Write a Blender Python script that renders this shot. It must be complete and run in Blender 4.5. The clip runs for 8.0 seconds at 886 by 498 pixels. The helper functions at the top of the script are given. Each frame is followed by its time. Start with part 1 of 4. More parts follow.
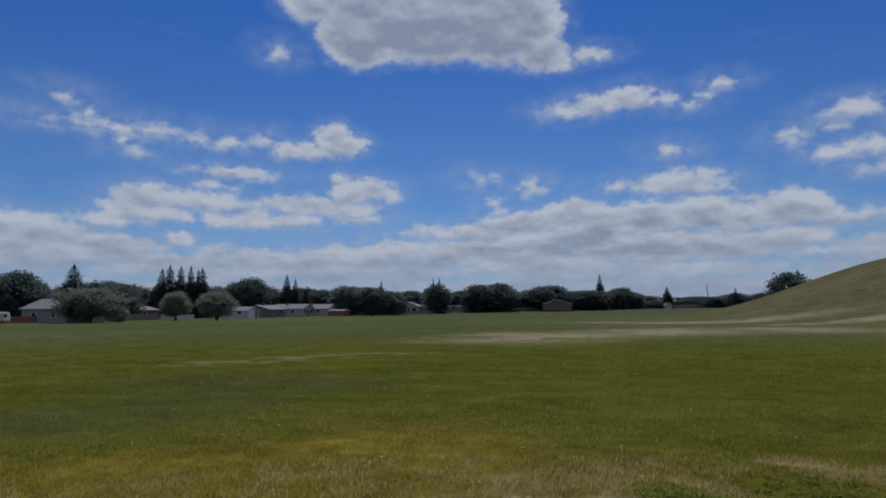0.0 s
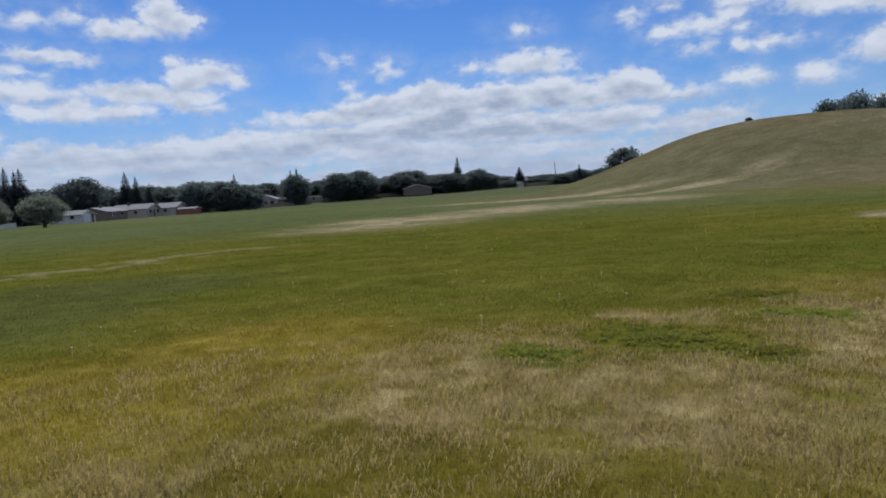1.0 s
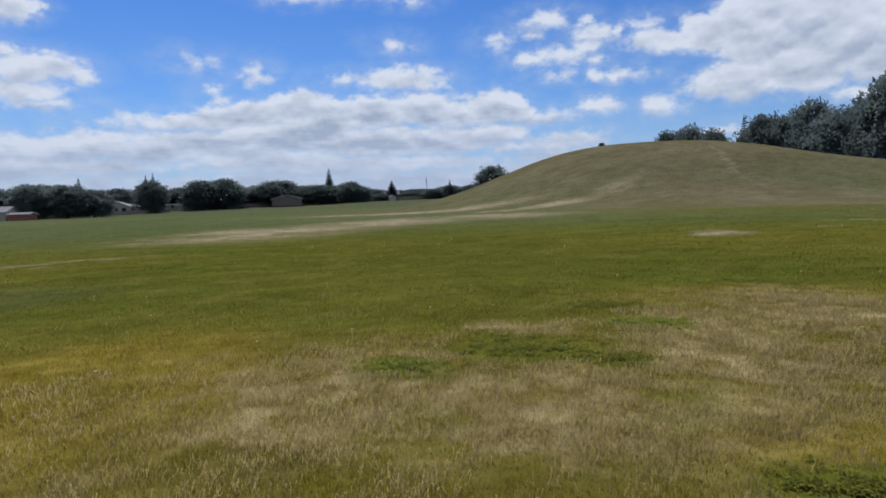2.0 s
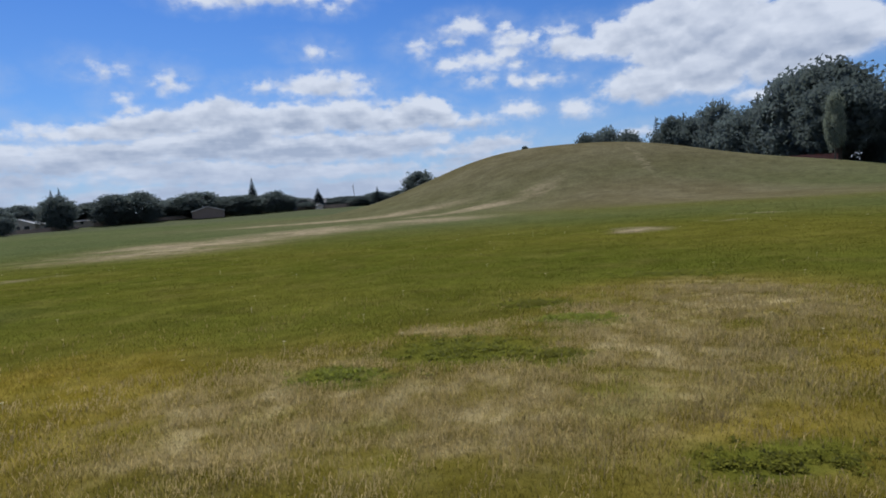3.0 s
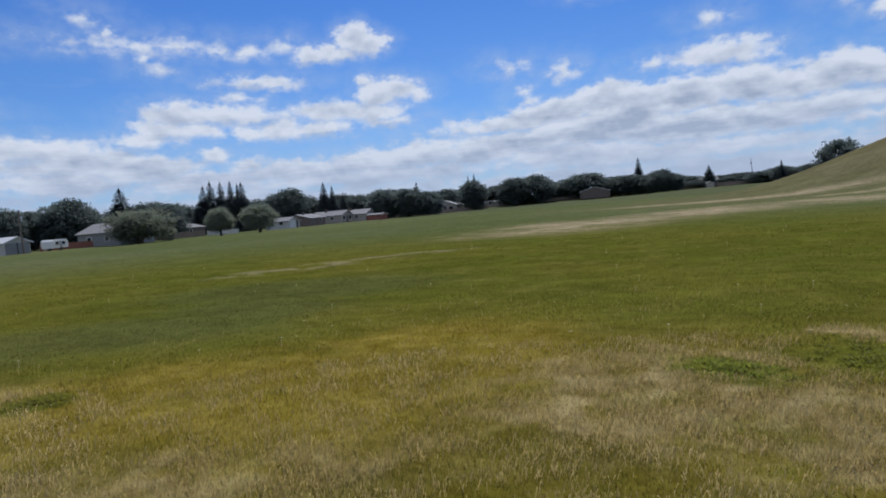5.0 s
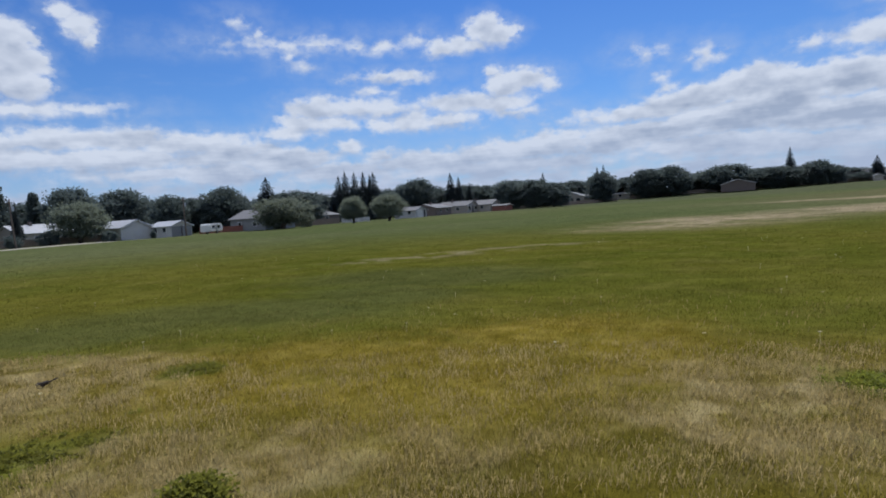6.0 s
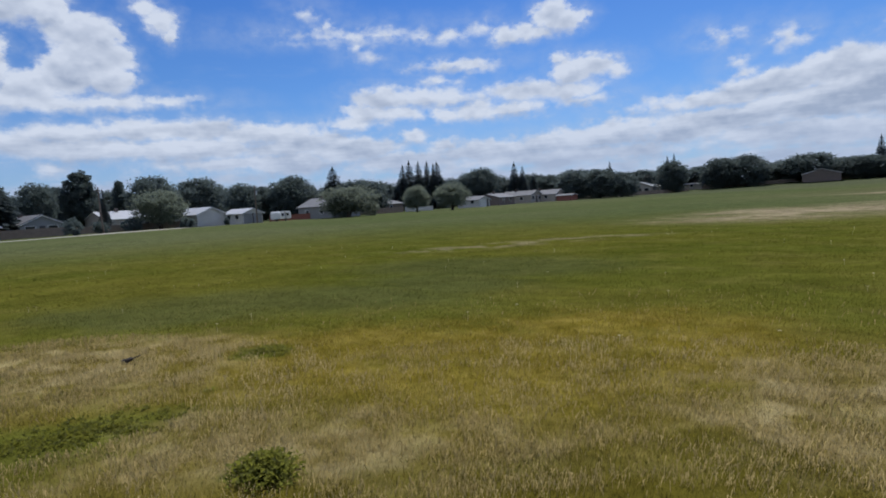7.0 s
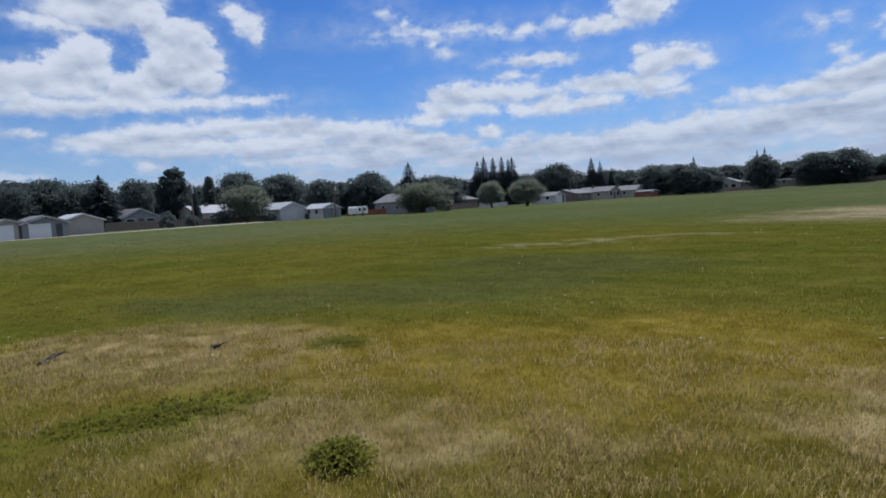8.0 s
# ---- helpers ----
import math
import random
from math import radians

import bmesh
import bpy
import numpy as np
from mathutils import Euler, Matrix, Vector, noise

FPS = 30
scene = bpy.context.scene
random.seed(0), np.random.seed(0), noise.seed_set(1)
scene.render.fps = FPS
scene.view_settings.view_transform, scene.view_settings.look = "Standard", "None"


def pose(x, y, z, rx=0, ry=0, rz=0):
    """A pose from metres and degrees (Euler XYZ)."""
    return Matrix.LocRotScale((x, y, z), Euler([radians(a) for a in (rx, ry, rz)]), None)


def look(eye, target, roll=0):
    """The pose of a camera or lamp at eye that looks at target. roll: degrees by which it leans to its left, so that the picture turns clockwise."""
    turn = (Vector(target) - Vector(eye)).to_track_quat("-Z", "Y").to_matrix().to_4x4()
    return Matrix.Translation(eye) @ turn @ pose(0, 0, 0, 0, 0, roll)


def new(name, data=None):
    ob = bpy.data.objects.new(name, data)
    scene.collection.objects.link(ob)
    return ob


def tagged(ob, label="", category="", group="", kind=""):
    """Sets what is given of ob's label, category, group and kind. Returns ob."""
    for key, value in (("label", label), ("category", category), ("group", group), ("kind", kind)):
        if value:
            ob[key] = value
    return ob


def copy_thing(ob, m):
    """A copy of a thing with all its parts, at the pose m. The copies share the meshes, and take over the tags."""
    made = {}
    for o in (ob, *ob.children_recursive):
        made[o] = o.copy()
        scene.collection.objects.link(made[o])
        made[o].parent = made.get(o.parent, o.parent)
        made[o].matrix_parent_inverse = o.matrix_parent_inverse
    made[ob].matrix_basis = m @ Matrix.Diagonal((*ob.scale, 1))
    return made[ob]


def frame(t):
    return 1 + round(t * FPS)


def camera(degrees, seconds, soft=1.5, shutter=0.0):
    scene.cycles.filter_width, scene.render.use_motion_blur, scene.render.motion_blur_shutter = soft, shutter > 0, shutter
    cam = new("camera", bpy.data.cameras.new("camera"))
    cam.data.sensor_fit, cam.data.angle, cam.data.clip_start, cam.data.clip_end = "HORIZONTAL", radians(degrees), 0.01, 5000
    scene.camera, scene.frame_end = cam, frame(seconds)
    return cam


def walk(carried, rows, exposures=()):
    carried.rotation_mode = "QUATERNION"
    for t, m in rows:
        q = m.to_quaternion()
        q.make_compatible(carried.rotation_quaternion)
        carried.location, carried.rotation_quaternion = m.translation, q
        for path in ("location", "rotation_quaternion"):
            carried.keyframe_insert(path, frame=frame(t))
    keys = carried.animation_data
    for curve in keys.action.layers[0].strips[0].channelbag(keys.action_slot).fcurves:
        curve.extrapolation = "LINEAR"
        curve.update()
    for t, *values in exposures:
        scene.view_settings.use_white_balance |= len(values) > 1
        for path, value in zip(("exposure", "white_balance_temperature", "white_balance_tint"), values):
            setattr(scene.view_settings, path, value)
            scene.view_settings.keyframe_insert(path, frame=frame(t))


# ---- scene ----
cam = camera(72.7, 8.0, 1.8)

# a slow hand-held pan from one spot in the meadow
PATH = [
    (0, pose(0.000, 0.000, 1.610, 95.70, 0.44, 12.95)),
    (0.2, pose(0.000, 0.000, 1.608, 91.24, 1.77, 9.08)),
    (0.5, pose(0.000, 0.000, 1.605, 86.96, 3.84, 3.58)),
    (1, pose(0.000, 0.000, 1.600, 84.50, 3.71, -0.16)),
    (1.5, pose(0.000, 0.000, 1.598, 83.88, 3.81, -0.50)),
    (2, pose(0.000, 0.000, 1.596, 85.14, 2.08, -12.23)),
    (2.2, pose(0.000, 0.000, 1.595, 85.18, 1.69, -16.52)),
    (2.75, pose(-0.012, 0.010, 1.593, 85.45, 3.00, -20.80)),
    (3.3, pose(-0.024, 0.019, 1.590, 85.48, 4.67, -14.12)),
    (3.5, pose(-0.028, 0.023, 1.589, 85.78, 3.98, -10.18)),
    (4, pose(-0.039, 0.031, 1.587, 84.82, 3.78, -2.58)),
    (4.5, pose(-0.050, 0.040, 1.585, 85.14, 3.57, 6.76)),
    (5, pose(-0.047, 0.037, 1.586, 86.12, 4.70, 16.42)),
    (5.2, pose(-0.046, 0.036, 1.586, 86.17, 4.33, 19.50)),
    (6.3, pose(-0.040, 0.030, 1.588, 85.84, 4.22, 30.66)),
    (6.5, pose(-0.039, 0.029, 1.588, 85.53, 4.42, 32.02)),
    (7, pose(-0.036, 0.026, 1.589, 85.53, 3.51, 34.30)),
    (7.5, pose(-0.033, 0.023, 1.589, 85.37, 4.36, 36.41)),
    (8, pose(-0.030, 0.020, 1.590, 85.54, 3.27, 41.35)),
]
EXPOSURES = [(0.0, -0.68, 5950, 10), (0.5, -0.42, 6050, 10), (1.0, -0.10, 6050, 10), (2.0, -0.04, 6050, 10), (8.0, -0.10, 5950, 10)]
walk(cam, PATH, EXPOSURES)

# ---- light and sky ----
SUN_EL, SUN_AZ = 56.0, 12.0          # degrees; azimuth counted to the left of +y
sun_way = Vector((-math.sin(radians(SUN_AZ)) * math.cos(radians(SUN_EL)),
                  math.cos(radians(SUN_AZ)) * math.cos(radians(SUN_EL)), math.sin(radians(SUN_EL))))
sun = new("sun", bpy.data.lights.new("sun", "SUN"))
sun.data.energy, sun.data.angle, sun.data.color = 3.7, radians(0.6), (1.0, 0.95, 0.86)
sun.matrix_world = look(sun_way * 60, (0, 0, 0))


def node(nt, kind, operation="", use_clamp=False, interpolation_type="", data_type="", blend_type="", noise_dimensions="",
         sky_type="", sun_disc=True, vector_type="", node_tree=None):
    n = nt.nodes.new(kind)
    if operation:
        n.operation = operation
    if use_clamp:
        n.use_clamp = True
    if interpolation_type:
        n.interpolation_type = interpolation_type
    if data_type:
        n.data_type = data_type
    if blend_type:
        n.blend_type = blend_type
    if noise_dimensions:
        n.noise_dimensions = noise_dimensions
    if sky_type:
        n.sky_type = sky_type
        n.sun_disc = sun_disc
    if vector_type:
        n.vector_type = vector_type
    if node_tree:
        n.node_tree = node_tree
    return n


def feed(nt, socket, value):
    if isinstance(value, bpy.types.NodeSocket):
        nt.links.new(value, socket)
    else:
        socket.default_value = value


def calc(nt, op, a, b=0.0, c=None, clamp=False):
    n = node(nt, "ShaderNodeMath", operation=op, use_clamp=clamp)
    feed(nt, n.inputs[0], a)
    feed(nt, n.inputs[1], b)
    if c is not None:
        feed(nt, n.inputs[2], c)
    return n.outputs[0]


def vec(nt, op, a, b=None):
    n = node(nt, "ShaderNodeVectorMath", operation=op)
    feed(nt, n.inputs[0], a)
    if b is not None:
        feed(nt, n.inputs[3 if op == "SCALE" else 1], b)
    return n.outputs["Value" if op in ("LENGTH", "DOT_PRODUCT") else "Vector"]


def ramp(nt, value, lo, hi, out_lo=0.0, out_hi=1.0, smooth=True):
    n = node(nt, "ShaderNodeMapRange", interpolation_type="SMOOTHSTEP" if smooth else "LINEAR")
    feed(nt, n.inputs["Value"], value)
    for key, v in (("From Min", lo), ("From Max", hi), ("To Min", out_lo), ("To Max", out_hi)):
        feed(nt, n.inputs[key], v)
    return n.outputs["Result"]


def mix(nt, factor, a, b, blend="MIX"):
    n = node(nt, "ShaderNodeMix", data_type="RGBA", blend_type=blend)
    feed(nt, n.inputs[0], factor)
    for i, v in ((6, a), (7, b)):
        feed(nt, n.inputs[i], (*v, 1.0) if isinstance(v, tuple) and len(v) == 3 else v)
    return n.outputs[2]


def fbm(nt, where, scale, detail=4.0, rough=0.55, dims="3D"):
    n = node(nt, "ShaderNodeTexNoise", noise_dimensions=dims)
    feed(nt, n.inputs["Vector"], where)
    n.inputs["Scale"].default_value, n.inputs["Detail"].default_value, n.inputs["Roughness"].default_value = scale, detail, rough
    return n


# fair-weather clouds, lobe by lobe: azimuth to the left of +y, elevation, half width, half height, all in degrees
TOP_CLOUD = [(25.1, 27.4, 3.0, 1.91), (20.8, 25.2, 4.0, 3.41), (14.1, 26.8, 10.6, 4.44), (7.4, 25.9, 6.1, 3.86),
             (3.3, 23.3, 2.8, 1.64), (-1.2, 22.9, 1.7, 0.57), (1.7, 22.5, 1.6, 0.97), (3.5, 27.1, 1.4, 0.51),
             (16.3, 32.2, 12.8, 4.73), (8.4, 31.2, 7.8, 3.93), (23.0, 29.7, 4.4, 2.65)]
HIGH_WISPS = [(28.5, 23.0, 0.7, 0.38), (45.6, 17.2, 0.7, 0.30), (43.7, 16.3, 0.3, 0.27), (42.8, 15.3, 3.1, 0.36),
              (39.2, 15.4, 2.4, 0.38), (41.5, 14.4, 0.4, 0.37), (40.4, 13.6, 0.7, 0.28), (35.5, 15.1, 0.8, 0.29),
              (32.6, 15.0, 1.9, 0.35), (29.6, 15.4, 0.8, 0.45), (9.3, 12.2, 0.9, 0.37), (4.3, 11.3, 1.0, 0.68),
              (-8.3, 13.8, 0.7, 0.34), (-18.0, 13.7, 0.7, 0.32), (8.2, 10.0, 0.5, 0.32), (7.7, 9.0, 0.9, 0.53)]
STREAK = [(0.8, 18.1, 2.1, 0.70), (-2.1, 18.5, 2.6, 0.84), (-4.7, 18.7, 2.4, 0.97), (-6.9, 18.4, 2.0, 0.48),
          (-11.0, 18.4, 0.5, 0.28), (-12.7, 19.0, 0.9, 0.37), (-9.8, 17.6, 0.7, 0.24), (-8.8, 10.9, 3.3, 1.09),
          (-7.1, 10.6, 1.7, 0.60), (-10.6, 10.3, 2.1, 0.54), (-3.4, 11.1, 1.3, 0.31), (-11.8, 11.5, 0.8, 0.29),
          (-14.3, 9.2, 0.9, 0.24)]
POPCORN = [(27.5, 14.5, 1.3, 0.86), (26.3, 14.6, 1.1, 0.77), (23.3, 15.8, 1.8, 1.33), (22.2, 15.3, 1.4, 1.14),
           (20.9, 15.4, 0.8, 0.57), (32.8, 12.4, 3.1, 0.45), (31.0, 12.1, 1.8, 0.45), (33.5, 11.0, 1.2, 0.30),
           (24.4, 14.6, 1.2, 0.51)]
WEST_MID = [(39.6, 9.7, 2.5, 1.15), (40.8, 8.5, 2.3, 1.04), (41.9, 7.7, 2.3, 0.66), (35.8, 9.7, 4.2, 0.84),
            (37.6, 8.5, 2.7, 0.78), (32.9, 9.4, 2.2, 0.65), (33.6, 8.0, 1.2, 0.70), (30.7, 8.2, 2.7, 0.87),
            (27.2, 8.1, 2.7, 0.73), (30.0, 8.7, 1.5, 0.62), (25.9, 9.6, 4.1, 0.89), (22.3, 9.4, 2.9, 1.00),
            (21.1, 8.5, 2.1, 0.42), (21.6, 10.8, 2.0, 1.27), (19.3, 11.2, 2.0, 0.95), (17.9, 10.8, 0.9, 0.69),
            (22.9, 12.2, 0.7, 0.52)]
LOW_BANK = [(36.6, 6.1, 1.1, 0.79), (33.4, 5.2, 1.4, 0.76), (47.3, 6.3, 4.4, 0.98), (43.0, 5.2, 4.9, 1.30),
            (48.0, 4.3, 3.6, 1.23), (29.9, 4.5, 5.9, 1.03), (22.7, 4.7, 5.7, 1.17), (17.4, 5.2, 4.0, 1.18),
            (23.3, 3.6, 12.3, 0.95), (37.8, 3.9, 5.8, 0.97), (12.0, 4.9, 3.8, 1.34)]
EAST_BANK = [(5.0, 7.9, 4.5, 1.17), (0.8, 8.4, 2.9, 1.68), (-1.8, 7.8, 4.3, 1.66), (-5.8, 7.9, 3.9, 1.63),
             (-10.5, 8.1, 3.4, 1.48), (-14.0, 7.6, 3.0, 1.34), (-17.0, 8.0, 2.9, 1.58), (-19.0, 8.1, 1.8, 1.18),
             (-20.2, 7.3, 1.3, 0.81), (9.3, 7.2, 7.0, 0.75), (1.4, 6.1, 7.2, 1.47), (-5.7, 5.3, 7.3, 1.53),
             (-12.2, 5.3, 5.8, 1.36), (-16.5, 5.7, 3.7, 1.03), (8.8, 5.4, 5.9, 1.29), (-3.6, 3.3, 12.7, 0.93),
             (4.6, 4.0, 7.3, 1.06)]
EAST_SMALL = [(-22.2, 15.4, 1.8, 0.60), (-17.5, 14.1, 0.8, 0.33), (-20.9, 14.1, 0.6, 0.28), (-20.8, 12.1, 1.3, 0.58),
              (-23.4, 12.4, 2.4, 0.72), (-25.6, 12.8, 1.4, 0.62), (-26.8, 13.8, 2.0, 0.74), (-25.7, 14.9, 0.6, 0.42),
              (-28.6, 13.9, 0.6, 0.64), (-23.3, 10.7, 1.0, 0.29), (-26.6, 11.9, 0.6, 0.33), (-28.6, 10.3, 1.9, 0.48),
              (-26.6, 10.3, 0.7, 0.44), (-26.7, 7.8, 1.5, 0.74), (-31.9, 7.3, 1.6, 0.82), (-30.8, 14.4, 0.8, 0.36),
              (-34.6, 14.2, 0.9, 0.35), (-19.9, 4.4, 2.6, 0.57), (-23.0, 4.6, 2.6, 0.82), (-25.8, 4.9, 1.8, 0.71),
              (-21.7, 7.1, 2.6, 0.56)]
EAST_TOWER = [(-31.2, 12.8, 1.8, 0.92), (-33.3, 12.4, 1.8, 0.91), (-36.0, 12.8, 2.2, 1.69), (-38.3, 13.4, 2.5, 1.95),
              (-40.4, 11.8, 3.7, 2.59), (-43.6, 13.0, 4.2, 2.48), (-36.2, 8.7, 2.4, 1.11), (-39.0, 8.9, 2.9, 1.89),
              (-42.8, 9.7, 3.5, 2.84), (-45.8, 11.3, 3.3, 3.07), (-48.0, 9.8, 2.8, 2.43), (-49.9, 10.6, 3.6, 3.52),
              (-53.1, 10.8, 2.7, 2.24), (-46.6, 7.1, 1.8, 0.55), (-36.4, 4.7, 1.5, 0.52), (-40.4, 14.3, 2.4, 1.68)]
WEST_TOWER = [(69.4, 16.6, 4.5, 1.42), (65.9, 16.3, 1.2, 1.47), (72.9, 15.4, 2.5, 0.65), (71.2, 18.5, 6.3, 2.00),
              (70.9, 13.2, 1.9, 1.71), (72.4, 12.0, 1.9, 1.54), (74.6, 11.3, 2.0, 1.34), (76.6, 10.7, 2.1, 1.65),
              (70.3, 11.7, 1.3, 1.57), (72.1, 10.7, 2.7, 1.21), (64.1, 14.9, 2.3, 1.51), (62.5, 14.8, 1.5, 1.26),
              (63.3, 13.1, 2.8, 2.00), (62.3, 11.7, 1.9, 1.58), (65.2, 11.9, 2.0, 1.91), (67.7, 10.7, 2.5, 1.35)]
WEST_SHELF = [(73.2, 9.4, 5.7, 0.78), (67.6, 9.6, 5.5, 0.82), (62.7, 9.7, 3.7, 0.66), (58.9, 9.9, 2.6, 0.39),
              (58.9, 17.1, 1.0, 0.67), (58.0, 16.2, 1.2, 1.00), (57.4, 15.2, 0.6, 0.83), (60.6, 7.4, 3.5, 1.07),
              (55.7, 7.4, 4.0, 1.00), (50.7, 6.9, 4.6, 1.12), (65.6, 7.1, 4.4, 0.85), (69.5, 6.3, 3.7, 0.92),
              (63.9, 5.9, 6.8, 1.06), (56.8, 5.8, 6.4, 1.11), (48.1, 5.8, 4.2, 0.93), (47.4, 4.7, 3.2, 0.68),
              (67.0, 4.4, 1.0, 0.52), (76.4, 3.6, 1.2, 0.39), (75.7, 7.1, 1.2, 0.26), (53.4, 4.5, 6.1, 0.72)]
# every group with its firmness: wisps are thin
CLOUDS = [(HIGH_WISPS, 0.60), (TOP_CLOUD, 1.0), (STREAK, 0.85), (POPCORN, 1.0), (WEST_MID, 0.9), (LOW_BANK, 0.9), (EAST_BANK, 1.0), (EAST_SMALL, 0.8),
          (EAST_TOWER, 1.0), (WEST_TOWER, 1.0), (WEST_SHELF, 0.9)]

world = bpy.data.worlds.new("world")
scene.world = world
world.use_nodes = True
wt = world.node_tree
wt.nodes.clear()
sky = node(wt, "ShaderNodeTexSky", sky_type="NISHITA", sun_disc=False)
sky.sun_elevation, sky.sun_rotation = radians(SUN_EL), radians(-SUN_AZ)
sky.air_density, sky.dust_density, sky.ozone_density = 1.0, 0.3, 2.0
way = node(wt, "ShaderNodeTexCoord").outputs["Generated"]
split = node(wt, "ShaderNodeSeparateXYZ")
wt.links.new(way, split.inputs[0])
azimuth = calc(wt, "MULTIPLY", calc(wt, "ARCTAN2", calc(wt, "MULTIPLY", split.outputs[0], -1.0), split.outputs[1]), 57.2958)
elevation = calc(wt, "MULTIPLY", calc(wt, "ARCSINE", split.outputs[2]), 57.2958)
flat = node(wt, "ShaderNodeCombineXYZ")
wt.links.new(azimuth, flat.inputs[0])
wt.links.new(elevation, flat.inputs[1])
dome = flat.outputs[0]
squashed = vec(wt, "MULTIPLY", dome, (0.8, 1.1, 1.0))
big = fbm(wt, squashed, 0.45, 3.0, 0.55)
fine = fbm(wt, squashed, 1.5, 4.0, 0.58)
swirl = vec(wt, "SUBTRACT", big.outputs["Color"], (0.5, 0.5, 0.5))
warped = vec(wt, "ADD", dome, vec(wt, "MULTIPLY", swirl, (1.7, 0.8, 0.0)))
curl = vec(wt, "SUBTRACT", fine.outputs["Color"], (0.5, 0.5, 0.5))
warped = vec(wt, "ADD", warped, vec(wt, "MULTIPLY", curl, (1.5, 0.8, 0.0)))


def cloud_group():
    """Depth in the clouds, in degrees: 0 at a rim, more in the middle of a heap; the undersides are flat."""
    g = bpy.data.node_groups.new("cloud_field", "ShaderNodeTree")
    g.interface.new_socket("Place", in_out="INPUT", socket_type="NodeSocketVector")
    g.interface.new_socket("Depth", in_out="OUTPUT", socket_type="NodeSocketFloat")
    place, out, best = node(g, "NodeGroupInput").outputs[0], node(g, "NodeGroupOutput"), None
    for (a, e, w, h), firm in [(lobe, f) for lobes, f in CLOUDS for lobe in lobes]:
        off = vec(g, "MULTIPLY", vec(g, "SUBTRACT", place, (a, e, 0.0)), (1 / (1.08 * w), 1 / (1.08 * h), 0.0))
        off = vec(g, "MAXIMUM", off, vec(g, "MULTIPLY", off, (-1.0, -1.25, 0.0)))
        body = calc(g, "MULTIPLY_ADD", vec(g, "LENGTH", off), -h * firm, h * firm)
        best = body if best is None else calc(g, "MAXIMUM", best, body)
    g.links.new(best, out.inputs[0])
    return g


FIELD = cloud_group()


def cloud_depth(where):
    n = node(wt, "ShaderNodeGroup", node_tree=FIELD)
    wt.links.new(where, n.inputs[0])
    return n.outputs[0]


depth = cloud_depth(warped)
above = cloud_depth(vec(wt, "ADD", warped, (0.0, 0.5, 0.0)))
# a ragged sheet towards the horizon and loose heaps all round the sky outside the view
layer = fbm(wt, vec(wt, "MULTIPLY", dome, (0.10, 0.45, 1.0)), 1.0, 6.0, 0.6).outputs["Fac"]
low = calc(wt, "ADD", calc(wt, "MULTIPLY", calc(wt, "SUBTRACT", layer, 0.5), 3.6), ramp(wt, elevation, 1.0, 7.0, 0.75, -1.5, False))
far_off = ramp(wt, calc(wt, "ABSOLUTE", calc(wt, "SUBTRACT", azimuth, 12.0)), 68.0, 80.0)
heaps = fbm(wt, vec(wt, "MULTIPLY", way, (3.0, 3.0, 7.0)), 1.0, 6.0, 0.55).outputs["Fac"]
loose = calc(wt, "ADD", calc(wt, "MULTIPLY", calc(wt, "SUBTRACT", heaps, 0.49), 5.0), calc(wt, "MULTIPLY", calc(wt, "SUBTRACT", far_off, 1.0), 6.0))
mass = calc(wt, "MAXIMUM", calc(wt, "MAXIMUM", depth, low), loose)
puff = fbm(wt, vec(wt, "ADD", squashed, (7.0, 3.0, 0.0)), 0.75, 5.0, 0.52).outputs["Fac"]
ragged = calc(wt, "MULTIPLY_ADD", calc(wt, "SUBTRACT", puff, 0.5), 1.15, mass)
# crisp heads, frayed undersides
under = ramp(wt, calc(wt, "SUBTRACT", above, depth), -0.1, 0.4)
cover = ramp(wt, ragged, calc(wt, "MULTIPLY_ADD", under, -0.25, -0.24), calc(wt, "MULTIPLY_ADD", under, 0.22, 0.34))
# heads and thin rims catch the sun; undersides and the middles of big heaps are grey
swell = fbm(wt, vec(wt, "ADD", squashed, (7.0, 3.0, 0.0)), 0.42, 3.0, 0.42).outputs["Fac"]
swell_up = fbm(wt, vec(wt, "ADD", squashed, (6.9, 3.6, 0.0)), 0.42, 3.0, 0.42).outputs["Fac"]
bands = fbm(wt, vec(wt, "MULTIPLY", dome, (0.16, 0.85, 1.0)), 1.0, 4.0, 0.55).outputs["Fac"]
bands = calc(wt, "MULTIPLY", calc(wt, "SUBTRACT", bands, 0.5), ramp(wt, elevation, 5.0, 11.0, 2.2, 0.4))
lit = calc(wt, "ADD", calc(wt, "MULTIPLY", calc(wt, "SUBTRACT", depth, above), 0.45), calc(wt, "MULTIPLY", calc(wt, "SUBTRACT", swell, swell_up), 2.0))
lit = calc(wt, "SUBTRACT", calc(wt, "ADD", lit, bands), ramp(wt, elevation, 4.0, 10.0, 0.22, 0.0))
core = calc(wt, "MAXIMUM", ramp(wt, depth, 0.15, 1.5), ramp(wt, low, 0.1, 1.3, 0.0, 0.75))
